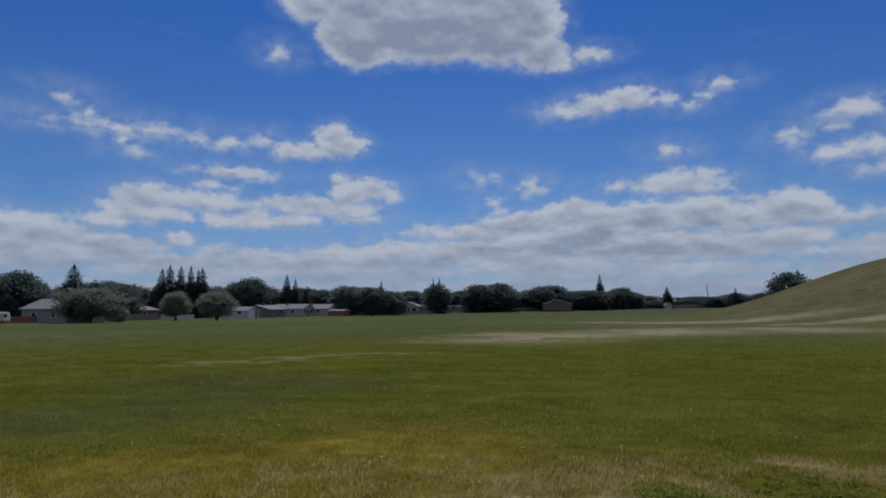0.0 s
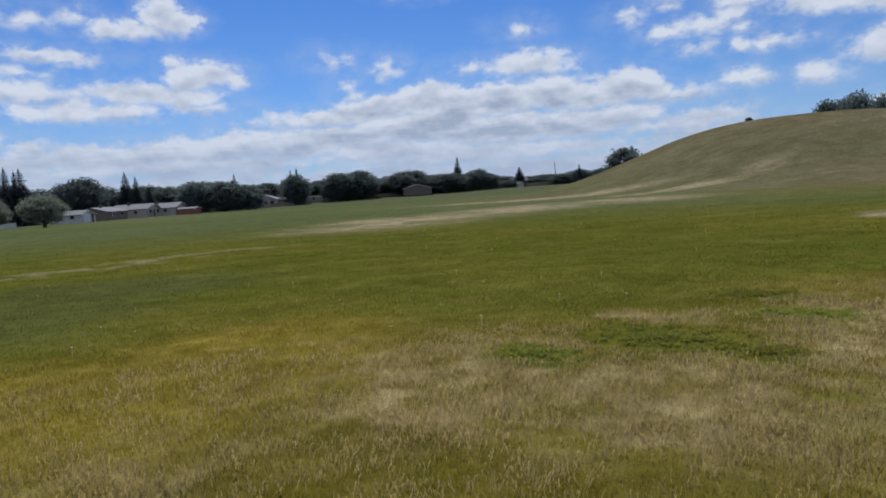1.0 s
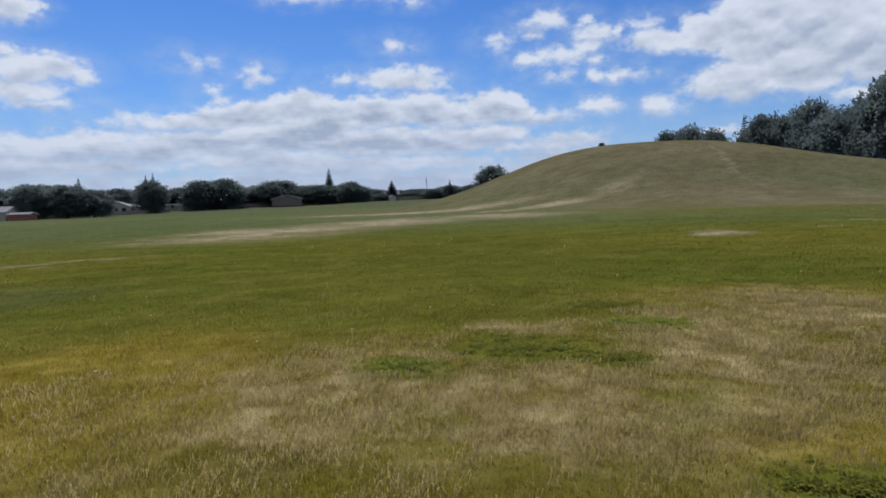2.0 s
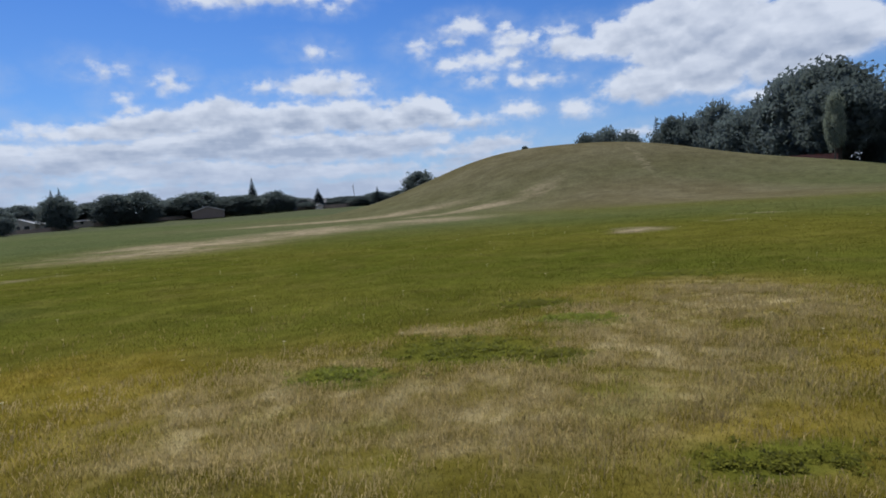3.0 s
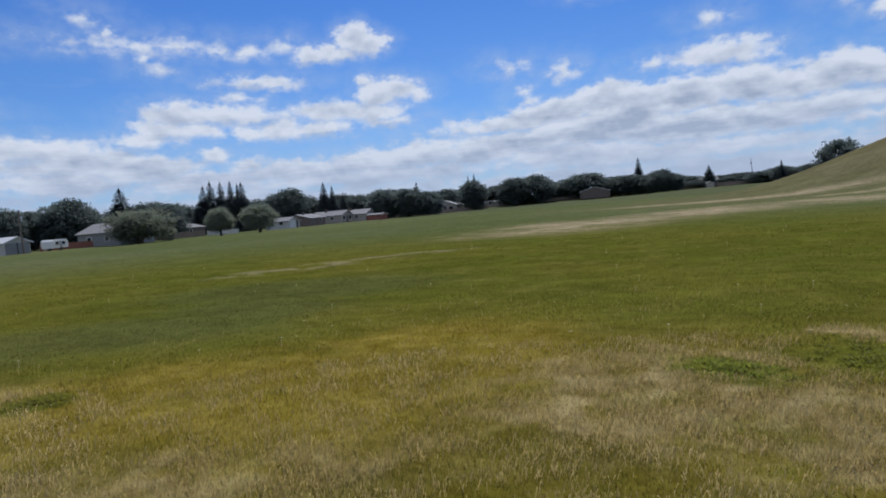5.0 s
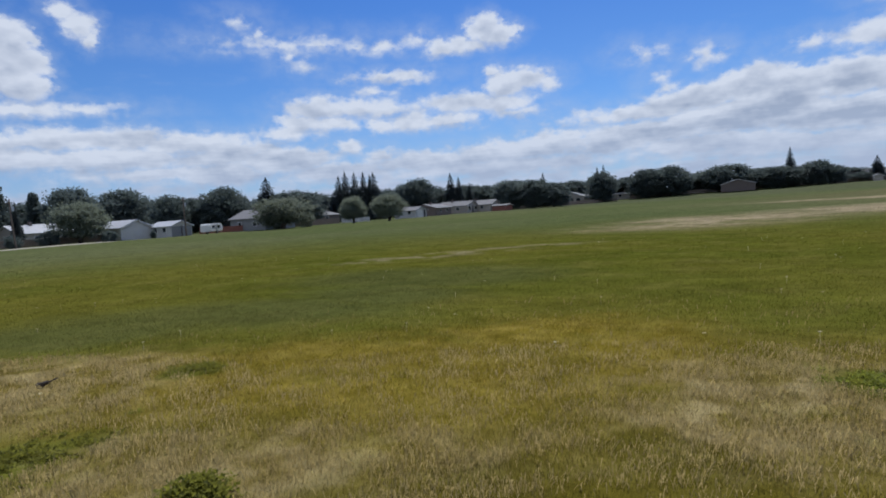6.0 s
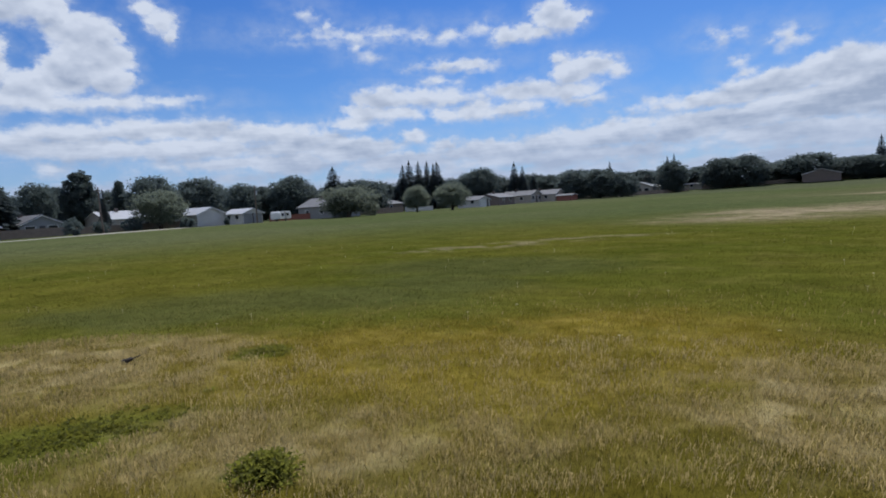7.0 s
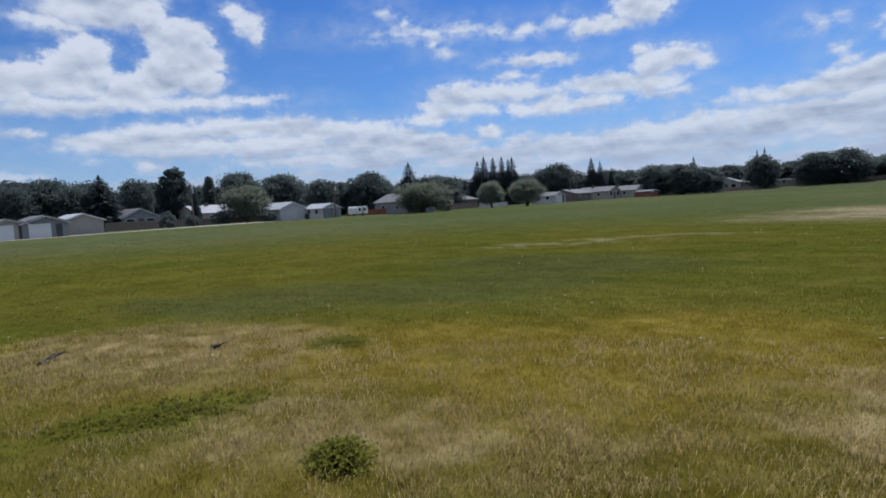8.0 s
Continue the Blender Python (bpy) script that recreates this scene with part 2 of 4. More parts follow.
# heaps that stand away from the sun show more of their lit side
turned = ramp(wt, calc(wt, "ABSOLUTE", calc(wt, "SUBTRACT", azimuth, SUN_AZ)), 22.0, 55.0, 0.68, 0.34)
lit = calc(wt, "SUBTRACT", calc(wt, "ADD", lit, 0.88), calc(wt, "MULTIPLY", core, turned), clamp=True)
cloud_light = mix(wt, lit, (3.7, 4.2, 5.2), (7.3, 7.55, 8.1))
cloud_light = mix(wt, ramp(wt, elevation, 1.0, 8.0, 0.60, 0.0), cloud_light, (4.7, 5.35, 6.8))
haze = ramp(wt, elevation, 0.0, 11.0, 0.55, 0.0)
deep = mix(wt, 1.0, sky.outputs[0], (0.43, 0.65, 0.98), "MULTIPLY")
deep = mix(wt, ramp(wt, elevation, 10.0, 30.0), deep, mix(wt, 1.0, deep, (0.55, 0.80, 1.05), "MULTIPLY"))
clear = mix(wt, haze, deep, (4.0, 5.2, 7.1))
# a thin veil of vapour hangs round the heaps
veil = calc(wt, "MULTIPLY", ramp(wt, mass, -1.3, 0.1), ramp(wt, puff, 0.30, 0.65, 0.10, 0.34))
clear = mix(wt, veil, clear, (5.0, 5.7, 7.0))
painted = mix(wt, calc(wt, "MULTIPLY", cover, 0.94), clear, cloud_light)
back = node(wt, "ShaderNodeBackground")
wt.links.new(painted, back.inputs["Color"])
back.inputs["Strength"].default_value = 0.10
wt.links.new(back.outputs[0], node(wt, "ShaderNodeOutputWorld").inputs["Surface"])


# ---- materials ----
def material(name):
    m = bpy.data.materials.new(name)
    m.use_nodes = True
    nt = m.node_tree
    nt.nodes.clear()
    out = node(nt, "ShaderNodeOutputMaterial")
    return m, nt, out


def plain(name, colour, rough=0.8, vary=0.25, scale=1.2, fine_scale=14.0, metal=0.0, bump=0.15):
    """A weathered surface: large stains, fine grain and a slight relief."""
    m, nt, out = material(name)
    where = node(nt, "ShaderNodeTexCoord").outputs["Object"]
    stain, grain = fbm(nt, where, scale, 5.0).outputs["Fac"], fbm(nt, where, fine_scale, 4.0).outputs["Fac"]
    bsdf = node(nt, "ShaderNodeBsdfPrincipled")
    level = calc(nt, "ADD", calc(nt, "MULTIPLY", stain, 2 * vary), calc(nt, "MULTIPLY", grain, vary))
    factor = calc(nt, "ADD", level, 1.0 - 1.5 * vary)
    one = node(nt, "ShaderNodeObjectInfo").outputs["Random"]
    factor = calc(nt, "MULTIPLY", factor, calc(nt, "ADD", calc(nt, "MULTIPLY", one, 0.2), 0.9))
    col = mix(nt, 1.0, colour, (1, 1, 1), "MULTIPLY")
    shade = node(nt, "ShaderNodeVectorMath", operation="SCALE")
    nt.links.new(col, shade.inputs[0])
    nt.links.new(factor, shade.inputs[3])
    nt.links.new(shade.outputs[0], bsdf.inputs["Base Color"])
    bsdf.inputs["Roughness"].default_value, bsdf.inputs["Metallic"].default_value = rough, metal
    relief = node(nt, "ShaderNodeBump")
    relief.inputs["Strength"].default_value, relief.inputs["Distance"].default_value = bump, 0.03
    nt.links.new(grain, relief.inputs["Height"])
    nt.links.new(relief.outputs[0], bsdf.inputs["Normal"])
    nt.links.new(bsdf.outputs[0], out.inputs["Surface"])
    return m


def leafy(name, dark, light, glow=0.3, rough=0.65, lift=0.0):
    """Foliage: every leaf has its own shade, every tree a slight cast, and light comes through."""
    m, nt, out = material(name)
    island = node(nt, "ShaderNodeNewGeometry").outputs["Random Per Island"]
    one = node(nt, "ShaderNodeObjectInfo").outputs["Random"]
    where = node(nt, "ShaderNodeTexCoord").outputs["Object"]
    clump = ramp(nt, fbm(nt, where, 0.45, 3.0).outputs["Fac"], 0.35, 0.65)
    t = calc(nt, "ADD", calc(nt, "MULTIPLY", island, 0.55), calc(nt, "MULTIPLY", clump, 0.45))
    col = mix(nt, t, dark, light)
    tint = node(nt, "ShaderNodeHueSaturation")
    nt.links.new(col, tint.inputs["Color"])
    feed(nt, tint.inputs["Value"], calc(nt, "ADD", calc(nt, "MULTIPLY", one, 0.4), 0.8))
    feed(nt, tint.inputs["Hue"], calc(nt, "ADD", calc(nt, "MULTIPLY", one, 0.03), 0.485))
    bsdf = node(nt, "ShaderNodeBsdfPrincipled")
    nt.links.new(tint.outputs[0], bsdf.inputs["Base Color"])
    bsdf.inputs["Roughness"].default_value = rough
    bsdf.inputs["Specular IOR Level"].default_value = 0.1
    if lift:
        own = node(nt, "ShaderNodeNewGeometry").outputs["Normal"]
        nt.links.new(vec(nt, "NORMALIZE", vec(nt, "ADD", vec(nt, "SCALE", own, 1.0 - lift), (0.0, 0.0, lift))), bsdf.inputs["Normal"])
    thin = node(nt, "ShaderNodeBsdfTranslucent")
    if lift:
        nt.links.new(vec(nt, "NORMALIZE", vec(nt, "ADD", vec(nt, "SCALE", own, 1.0 - lift), (0.0, 0.0, -lift))), thin.inputs["Normal"])
    nt.links.new(tint.outputs[0], thin.inputs["Color"])
    both = node(nt, "ShaderNodeMixShader")
    both.inputs[0].default_value = glow
    nt.links.new(bsdf.outputs[0], both.inputs[1])
    nt.links.new(thin.outputs[0], both.inputs[2])
    nt.links.new(both.outputs[0], out.inputs["Surface"])
    return m


# the meadow: where it is parched, lush or weedy (centre x, y, half sizes, turn in degrees)
CLOVER = [(2.11, 5.90, 0.85, 0.58, -20), (0.75, 5.60, 0.46, 0.28, -19), (2.80, 5.20, 0.50, 0.22, -19), (3.97, 7.75, 0.50, 0.40, -23),
          (3.95, 6.45, 0.55, 0.30, -22), (7.30, 8.80, 1.20, 0.35, -26), (2.75, 2.50, 0.55, 0.22, -16), (-4.95, 2.05, 0.85, 0.46, 68),
          (-5.63, 4.45, 0.36, 0.26, 20)]
BUSHY = (-3.00, 2.29, 0.17, 0.17, 0)
PARCHED = [(0.6, 3.6, 6.4, 3.3, 8), (-6.9, 2.6, 3.2, 2.0, 20), (6.0, 6.2, 2.6, 2.4, 30)]
STRAW = [(0.23, 5.00, 1.25, 1.10, -18), (1.57, 4.20, 1.50, 0.95, -18), (4.10, 5.30, 0.95, 1.70, -20), (6.40, 6.40, 1.00, 1.70, -30),
         (2.30, 6.85, 0.60, 0.22, -21), (2.60, 3.90, 0.85, 0.75, 0), (-0.20, 4.40, 0.60, 0.70, 18), (-2.40, 3.00, 1.30, 0.55, 24),
         (-7.40, 3.10, 1.90, 1.30, 24), (-4.15, 2.30, 0.90, 0.55, 22)]
BLEACHED = [(-2.7, 36.0, 7.0, 5.5, 40), (3.5, 42.0, 7.0, 5.0, 30), (12.0, 48.0, 9.0, 5.0, 10), (26.0, 63.0, 10.0, 1.6, 22), (12.0, 70.0, 12.0, 3.0, 0),
            (13.0, 18.8, 0.9, 1.3, -40)]
FAINT = [(-10.4, 17.9, 3.4, 0.90, 44), (22.8, 21.4, 1.2, 0.6, -56), (-7.6, 21.4, 2.4, 0.6, 35), (52.0, 68.0, 6.0, 0.6, 66), (18.0, 19.0, 0.9, 0.5, -45)]
OLIVE = [(-0.9, 3.0, 1.5, 0.7, 12), (1.10, 3.15, 0.80, 0.35, -16), (-0.45, 3.70, 0.70, 0.35, -17), (-2.2, 2.5, 0.7, 0.3, 30), (0.4, 2.0, 1.4, 0.3, 0), (-0.9, 2.9, 0.5, 0.4, 20)]
GOLDEN = [(-2.2, 6.1, 1.6, 1.5, -18), (-3.8, 4.9, 2.3, 1.5, 18), (-2.1, 6.3, 1.9, 1.5, 13), (3.05, 3.10, 0.9, 0.45, -17), (-6.3, 4.0, 1.6, 0.8, 30), (5.2, 3.6, 0.9, 0.9, 0)]
YELLOWING = [(38.0, 40.0, 18.0, 14.0, -50), (15.2, 15.2, 6.0, 4.5, 45), (-16.0, 7.3, 5.0, 2.4, 12), (-2.5, 8.2, 2.5, 1.2, -15)]
WEEDY = [(-8.6, 7.3, 3.6, 1.5, 14), (-9.9, 5.5, 2.6, 1.0, 14), (-7.6, 12.4, 3.4, 2.2, 10), (-6.9, 9.6, 2.4, 1.3, -11)]


def patch_mask(nt, where, patches, soft):
    best = None
    for x, y, rx, ry, turn in patches:
        n = node(nt, "ShaderNodeMapping", vector_type="TEXTURE")
        nt.links.new(where, n.inputs["Vector"])
        n.inputs["Location"].default_value = (x, y, 0.0)
        n.inputs["Rotation"].default_value = (0.0, 0.0, radians(turn))
        n.inputs["Scale"].default_value = (rx, ry, 1e6)
        d = calc(nt, "SUBTRACT", 1.0, vec(nt, "LENGTH", n.outputs[0]))
        best = d if best is None else calc(nt, "MAXIMUM", best, d)
    return best if soft is None else ramp(nt, best, -soft, soft)


def meadow_group():
    g = bpy.data.node_groups.new("meadow_colour", "ShaderNodeTree")
    g.interface.new_socket("Color", in_out="OUTPUT", socket_type="NodeSocketColor")
    g.interface.new_socket("Clover", in_out="OUTPUT", socket_type="NodeSocketFloat")
    out = node(g, "NodeGroupOutput")
    place = node(g, "ShaderNodeNewGeometry").outputs["Position"]
    flatten = vec(g, "MULTIPLY", place, (1.0, 1.0, 0.0))
    n1, n2, n3 = fbm(g, flatten, 0.9, 4.0), fbm(g, flatten, 0.13, 5.0), fbm(g, flatten, 0.022, 4.0)
    n4 = fbm(g, flatten, 2.6, 4.0)
    half = (0.5, 0.5, 0.5)
    near_warp = vec(g, "ADD", flatten, vec(g, "MULTIPLY", vec(g, "SUBTRACT", n1.outputs["Color"], half), (1.1, 1.1, 0.0)))
    near_warp = vec(g, "ADD", near_warp, vec(g, "MULTIPLY", vec(g, "SUBTRACT", n4.outputs["Color"], half), (0.45, 0.45, 0.0)))
    mid_warp = vec(g, "ADD", near_warp, vec(g, "MULTIPLY", vec(g, "SUBTRACT", n2.outputs["Color"], half), (2.6, 2.6, 0.0)))
    far_warp = vec(g, "ADD", mid_warp, vec(g, "MULTIPLY", vec(g, "SUBTRACT", n3.outputs["Color"], half), (14.0, 6.0, 0.0)))
    lush = mix(g, ramp(g, n2.outputs["Fac"], 0.36, 0.64), (0.095, 0.103, 0.014), (0.122, 0.117, 0.018))
    lush = mix(g, calc(g, "MULTIPLY", ramp(g, n1.outputs["Fac"], 0.45, 0.7), 0.35), lush, (0.185, 0.158, 0.040))
    # far grass: distance haze put into the colour, duller and bluer than the near sward
    hazed_grass = mix(g, ramp(g, n3.outputs["Fac"], 0.4, 0.62), (0.102, 0.121, 0.045), (0.128, 0.138, 0.058))
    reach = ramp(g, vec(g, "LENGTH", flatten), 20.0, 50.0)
    col = mix(g, reach, lush, hazed_grass)
    # beyond 120 m a greyer tone paints in more of the haze
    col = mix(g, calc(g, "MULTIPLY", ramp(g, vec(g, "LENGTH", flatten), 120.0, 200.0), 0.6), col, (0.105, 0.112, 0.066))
    weedy = patch_mask(g, mid_warp, WEEDY, 0.45)
    col = mix(g, calc(g, "MULTIPLY", weedy, 0.7), col, (0.092, 0.098, 0.030))
    yellowing = patch_mask(g, mid_warp, YELLOWING, 0.6)
    col = mix(g, calc(g, "MULTIPLY", yellowing, 0.55), col, (0.140, 0.124, 0.020))
    parched = calc(g, "MULTIPLY", patch_mask(g, mid_warp, PARCHED, 0.30), ramp(g, n1.outputs["Fac"], 0.30, 0.50, 0.35, 0.9))
    col = mix(g, parched, col, mix(g, ramp(g, n4.outputs["Fac"], 0.35, 0.65), (0.146, 0.115, 0.018), (0.204, 0.160, 0.034)))
    golden = calc(g, "MULTIPLY", patch_mask(g, mid_warp, GOLDEN, 0.40), ramp(g, n1.outputs["Fac"], 0.34, 0.56, 0.60, 0.95))
    col = mix(g, golden, col, mix(g, ramp(g, n4.outputs["Fac"], 0.35, 0.65), (0.180, 0.137, 0.018), (0.240, 0.182, 0.034)))
    straw = calc(g, "MULTIPLY", patch_mask(g, near_warp, STRAW, 0.60), ramp(g, n1.outputs["Fac"], 0.32, 0.56, 0.35, 0.9))
    straw = calc(g, "MULTIPLY", straw, ramp(g, n4.outputs["Fac"], 0.36, 0.56, 0.40, 1.0))
    col = mix(g, straw, col, mix(g, ramp(g, n4.outputs["Fac"], 0.40, 0.64), (0.245, 0.186, 0.068), (0.375, 0.298, 0.140)))
    hill = patch_mask(g, far_warp, [(55.0, 90.0, 46.0, 34.0, 0), (44.0, 52.0, 22.0, 13.0, -50)], 0.75)
    brown = mix(g, ramp(g, n2.outputs["Fac"], 0.35, 0.65), (0.146, 0.120, 0.062), (0.186, 0.156, 0.088))
    col = mix(g, calc(g, "MULTIPLY", hill, 0.92), col, brown)
    bleached = calc(g, "MULTIPLY", patch_mask(g, far_warp, BLEACHED, 0.65), ramp(g, n2.outputs["Fac"], 0.35, 0.55, 0.35, 1.0))
    bleached = calc(g, "MULTIPLY", bleached, ramp(g, n1.outputs["Fac"], 0.34, 0.56, 0.45, 1.0))
    col = mix(g, bleached, col, (0.37, 0.295, 0.180))
    faint = calc(g, "MULTIPLY", patch_mask(g, mid_warp, FAINT, 0.7), ramp(g, n1.outputs["Fac"], 0.42, 0.62, 0.0, 0.55))
    col = mix(g, faint, col, (0.33, 0.275, 0.165))
    olive = calc(g, "MULTIPLY", patch_mask(g, near_warp, OLIVE, 0.4), ramp(g, n1.outputs["Fac"], 0.35, 0.55, 0.4, 0.8))
    col = mix(g, olive, col, (0.116, 0.097, 0.013))
    clover = patch_mask(g, near_warp, CLOVER + [BUSHY], 0.45)
    col = mix(g, calc(g, "MULTIPLY", clover, 0.80), col, (0.104, 0.114, 0.015))
    g.links.new(col, out.inputs["Color"])
    g.links.new(clover, out.inputs["Clover"])
    return g


MEADOW = meadow_group()


def meadow_material(name, blades):
    m, nt, out = material(name)
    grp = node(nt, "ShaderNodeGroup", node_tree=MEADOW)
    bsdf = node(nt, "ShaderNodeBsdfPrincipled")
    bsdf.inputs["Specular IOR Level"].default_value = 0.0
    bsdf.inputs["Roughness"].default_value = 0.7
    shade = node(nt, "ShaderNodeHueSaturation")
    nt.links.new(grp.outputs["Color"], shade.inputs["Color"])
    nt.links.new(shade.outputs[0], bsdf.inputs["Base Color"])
    if blades:
        island = node(nt, "ShaderNodeNewGeometry").outputs["Random Per Island"]
        feed(nt, shade.inputs["Value"], calc(nt, "ADD", calc(nt, "MULTIPLY", calc(nt, "POWER", island, 3.0), 1.1), 0.84))
        feed(nt, shade.inputs["Hue"], calc(nt, "ADD", calc(nt, "MULTIPLY", calc(nt, "FRACT", calc(nt, "MULTIPLY", island, 7.31)), 0.03), 0.487))
        # soft, rounded stems: shade them mostly as the sward's top
        own = node(nt, "ShaderNodeNewGeometry").outputs["Normal"]
        up = vec(nt, "NORMALIZE", vec(nt, "ADD", vec(nt, "SCALE", own, 0.12), (0.0, 0.0, 0.9)))
        nt.links.new(up, bsdf.inputs["Normal"])
        thin = node(nt, "ShaderNodeBsdfTranslucent")
        nt.links.new(vec(nt, "NORMALIZE", vec(nt, "ADD", vec(nt, "SCALE", own, 0.12), (0.0, 0.0, -0.9))), thin.inputs["Normal"])
        nt.links.new(shade.outputs[0], thin.inputs["Color"])
        both = node(nt, "ShaderNodeMixShader")
        both.inputs[0].default_value = 0.5
        nt.links.new(bsdf.outputs[0], both.inputs[1])
        nt.links.new(thin.outputs[0], both.inputs[2])
        nt.links.new(both.outputs[0], out.inputs["Surface"])
    else:
        place = node(nt, "ShaderNodeNewGeometry").outputs["Position"]
        tuft, streak = fbm(nt, place, 3.2, 6.0, 0.7).outputs["Fac"], fbm(nt, vec(nt, "MULTIPLY", place, (1.0, 1.6, 1.0)), 0.5, 6.0, 0.68).outputs["Fac"]
        level = calc(nt, "ADD", ramp(nt, tuft, 0.3, 0.7, 0.60, 1.02, False), ramp(nt, streak, 0.3, 0.7, -0.18, 0.22, False))
        feed(nt, shade.inputs["Value"], level)
        relief = node(nt, "ShaderNodeBump")
        relief.inputs["Strength"].default_value, relief.inputs["Distance"].default_value = 0.45, 0.10
        nt.links.new(calc(nt, "ADD", tuft, streak), relief.inputs["Height"])
        nt.links.new(relief.outputs[0], bsdf.inputs["Normal"])
        nt.links.new(bsdf.outputs[0], out.inputs["Surface"])
    return m


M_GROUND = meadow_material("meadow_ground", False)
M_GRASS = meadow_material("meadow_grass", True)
M_WEED = leafy("weed_leaf", (0.130, 0.145, 0.018), (0.215, 0.220, 0.036), 0.5, lift=0.9)
M_STALK = leafy("dry_stalk", (0.340, 0.275, 0.085), (0.560, 0.465, 0.200), 0.5, lift=0.9)
# leaf green paled towards blue-grey: the haze of distance is in the base colour
M_LEAF_HAZED = leafy("tree_leaf", (0.090, 0.114, 0.108), (0.135, 0.165, 0.145), 0.5, lift=0.5)
M_PALE = leafy("pale_leaf", (0.140, 0.162, 0.120), (0.23, 0.255, 0.180), 0.5, lift=0.45)
# the needles carry the same painted blue-grey haze
M_NEEDLE_HAZED = leafy("needle", (0.075, 0.092, 0.092), (0.108, 0.128, 0.120), 0.5, lift=0.45)
M_BARK = plain("bark", (0.075, 0.058, 0.045), 0.95, 0.4, 3.0, 30.0, bump=0.6)
M_WHITE = plain("white_siding", (0.52, 0.51, 0.49), 0.7, 0.10)
M_CREAM = plain("beige_siding", (0.38, 0.345, 0.30), 0.75, 0.12)
M_GREY = plain("grey_siding", (0.23, 0.235, 0.24), 0.75, 0.12)
M_BROWN = plain("brown_siding", (0.145, 0.115, 0.10), 0.8, 0.2)
M_SHINGLE = plain("grey_shingle", (0.17, 0.165, 0.165), 0.85, 0.25, 0.8, 9.0, bump=0.5)
M_PALEROOF = plain("pale_roof", (0.46, 0.46, 0.46), 0.6, 0.15, 0.8, 9.0)
M_TIMBER = plain("fence_timber", (0.21, 0.165, 0.135), 0.9, 0.35, 1.5, 22.0, bump=0.4)
M_RED = plain("red_brown_paint", (0.23, 0.085, 0.065), 0.7, 0.2)
M_TRIM = plain("white_trim", (0.62, 0.62, 0.60), 0.5, 0.06)
M_DOOR = plain("garage_door", (0.70, 0.69, 0.66), 0.55, 0.08)
M_DARK = plain("dark_door", (0.055, 0.052, 0.055), 0.6, 0.2)
M_POLE = plain("pole_timber", (0.13, 0.10, 0.08), 0.9, 0.3, 2.0, 20.0)
M_LANE = plain("gravel_lane", (0.36, 0.32, 0.25), 0.95, 0.3, 0.25, 3.0, bump=0.5)
M_METAL = plain("galvanised_metal", (0.45, 0.46, 0.47), 0.4, 0.1, metal=0.8)


def glass_material():
    m, nt, out = material("window_glass")
    bsdf = node(nt, "ShaderNodeBsdfPrincipled")
    bsdf.inputs["Base Color"].default_value = (0.03, 0.035, 0.04, 1)
    bsdf.inputs["Roughness"].default_value = 0.06
    nt.links.new(bsdf.outputs[0], out.inputs["Surface"])
    return m


M_GLASS = glass_material()


# ---- shape helpers ----
def part(name, shape, mat, parent=None, label="", smooth=False):
    """Links a bmesh or a mesh as one object under a thing or a part."""
    if isinstance(shape, bmesh.types.BMesh):
        me = bpy.data.meshes.new(name)
        shape.to_mesh(me)
        shape.free()
    else:
        me = shape
    if not me.materials:
        me.materials.append(mat)
    if smooth:
        me.shade_smooth()
    ob = new(name, me)
    if parent is not None:
        ob.parent = parent
    return tagged(ob, label) if label else ob


def thing(name, m, label, category, group="", kind=""):
    ob = new(name)
    ob.matrix_basis = m
    return tagged(ob, label, category, group, kind)


def box(bm, x0, x1, y0, y1, z0, z1, bevel=0.0):
    made = bmesh.ops.create_cube(bm, size=1.0)["verts"]
    bmesh.ops.scale(bm, vec=(x1 - x0, y1 - y0, z1 - z0), verts=made)
    bmesh.ops.translate(bm, vec=((x0 + x1) / 2, (y0 + y1) / 2, (z0 + z1) / 2), verts=made)
    if bevel:
        edges = list({e for v in made for e in v.link_edges})
        bmesh.ops.bevel(bm, geom=edges, offset=bevel, segments=1, affect="EDGES")
    return bm


def prism(bm, outline, x0, x1):
    """A solid from an outline of (y, z), drawn out along x."""
    a, b = [bm.verts.new((x0, y, z)) for y, z in outline], [bm.verts.new((x1, y, z)) for y, z in outline]
    bm.faces.new(a[::-1])
    bm.faces.new(b)
    for i in range(len(a)):
        j = (i + 1) % len(a)
        bm.faces.new((a[i], a[j], b[j], b[i]))
    bmesh.ops.recalc_face_normals(bm, faces=bm.faces[:])
    return bm


def limb(bm, p, q, r0, r1, sides=7):
    p, q = Vector(p), Vector(q)
    turn = (q - p).to_track_quat("Z", "Y").to_matrix()
    rings = []
    for c, r in ((p, r0), (p.lerp(q, 0.5) + Vector((0.02, -0.02, 0)) * (q - p).length, (r0 + r1) / 2), (q, r1)):
        rings.append([bm.verts.new(c + turn @ Vector((r * math.cos(k * math.tau / sides), r * math.sin(k * math.tau / sides), 0))) for k in range(sides)])
    for lo, hi in zip(rings, rings[1:]):
        for k in range(sides):
            bm.faces.new((lo[k], lo[(k + 1) % sides], hi[(k + 1) % sides], hi[k]))
    bm.faces.new(rings[-1])
    bm.faces.new(rings[0][::-1])


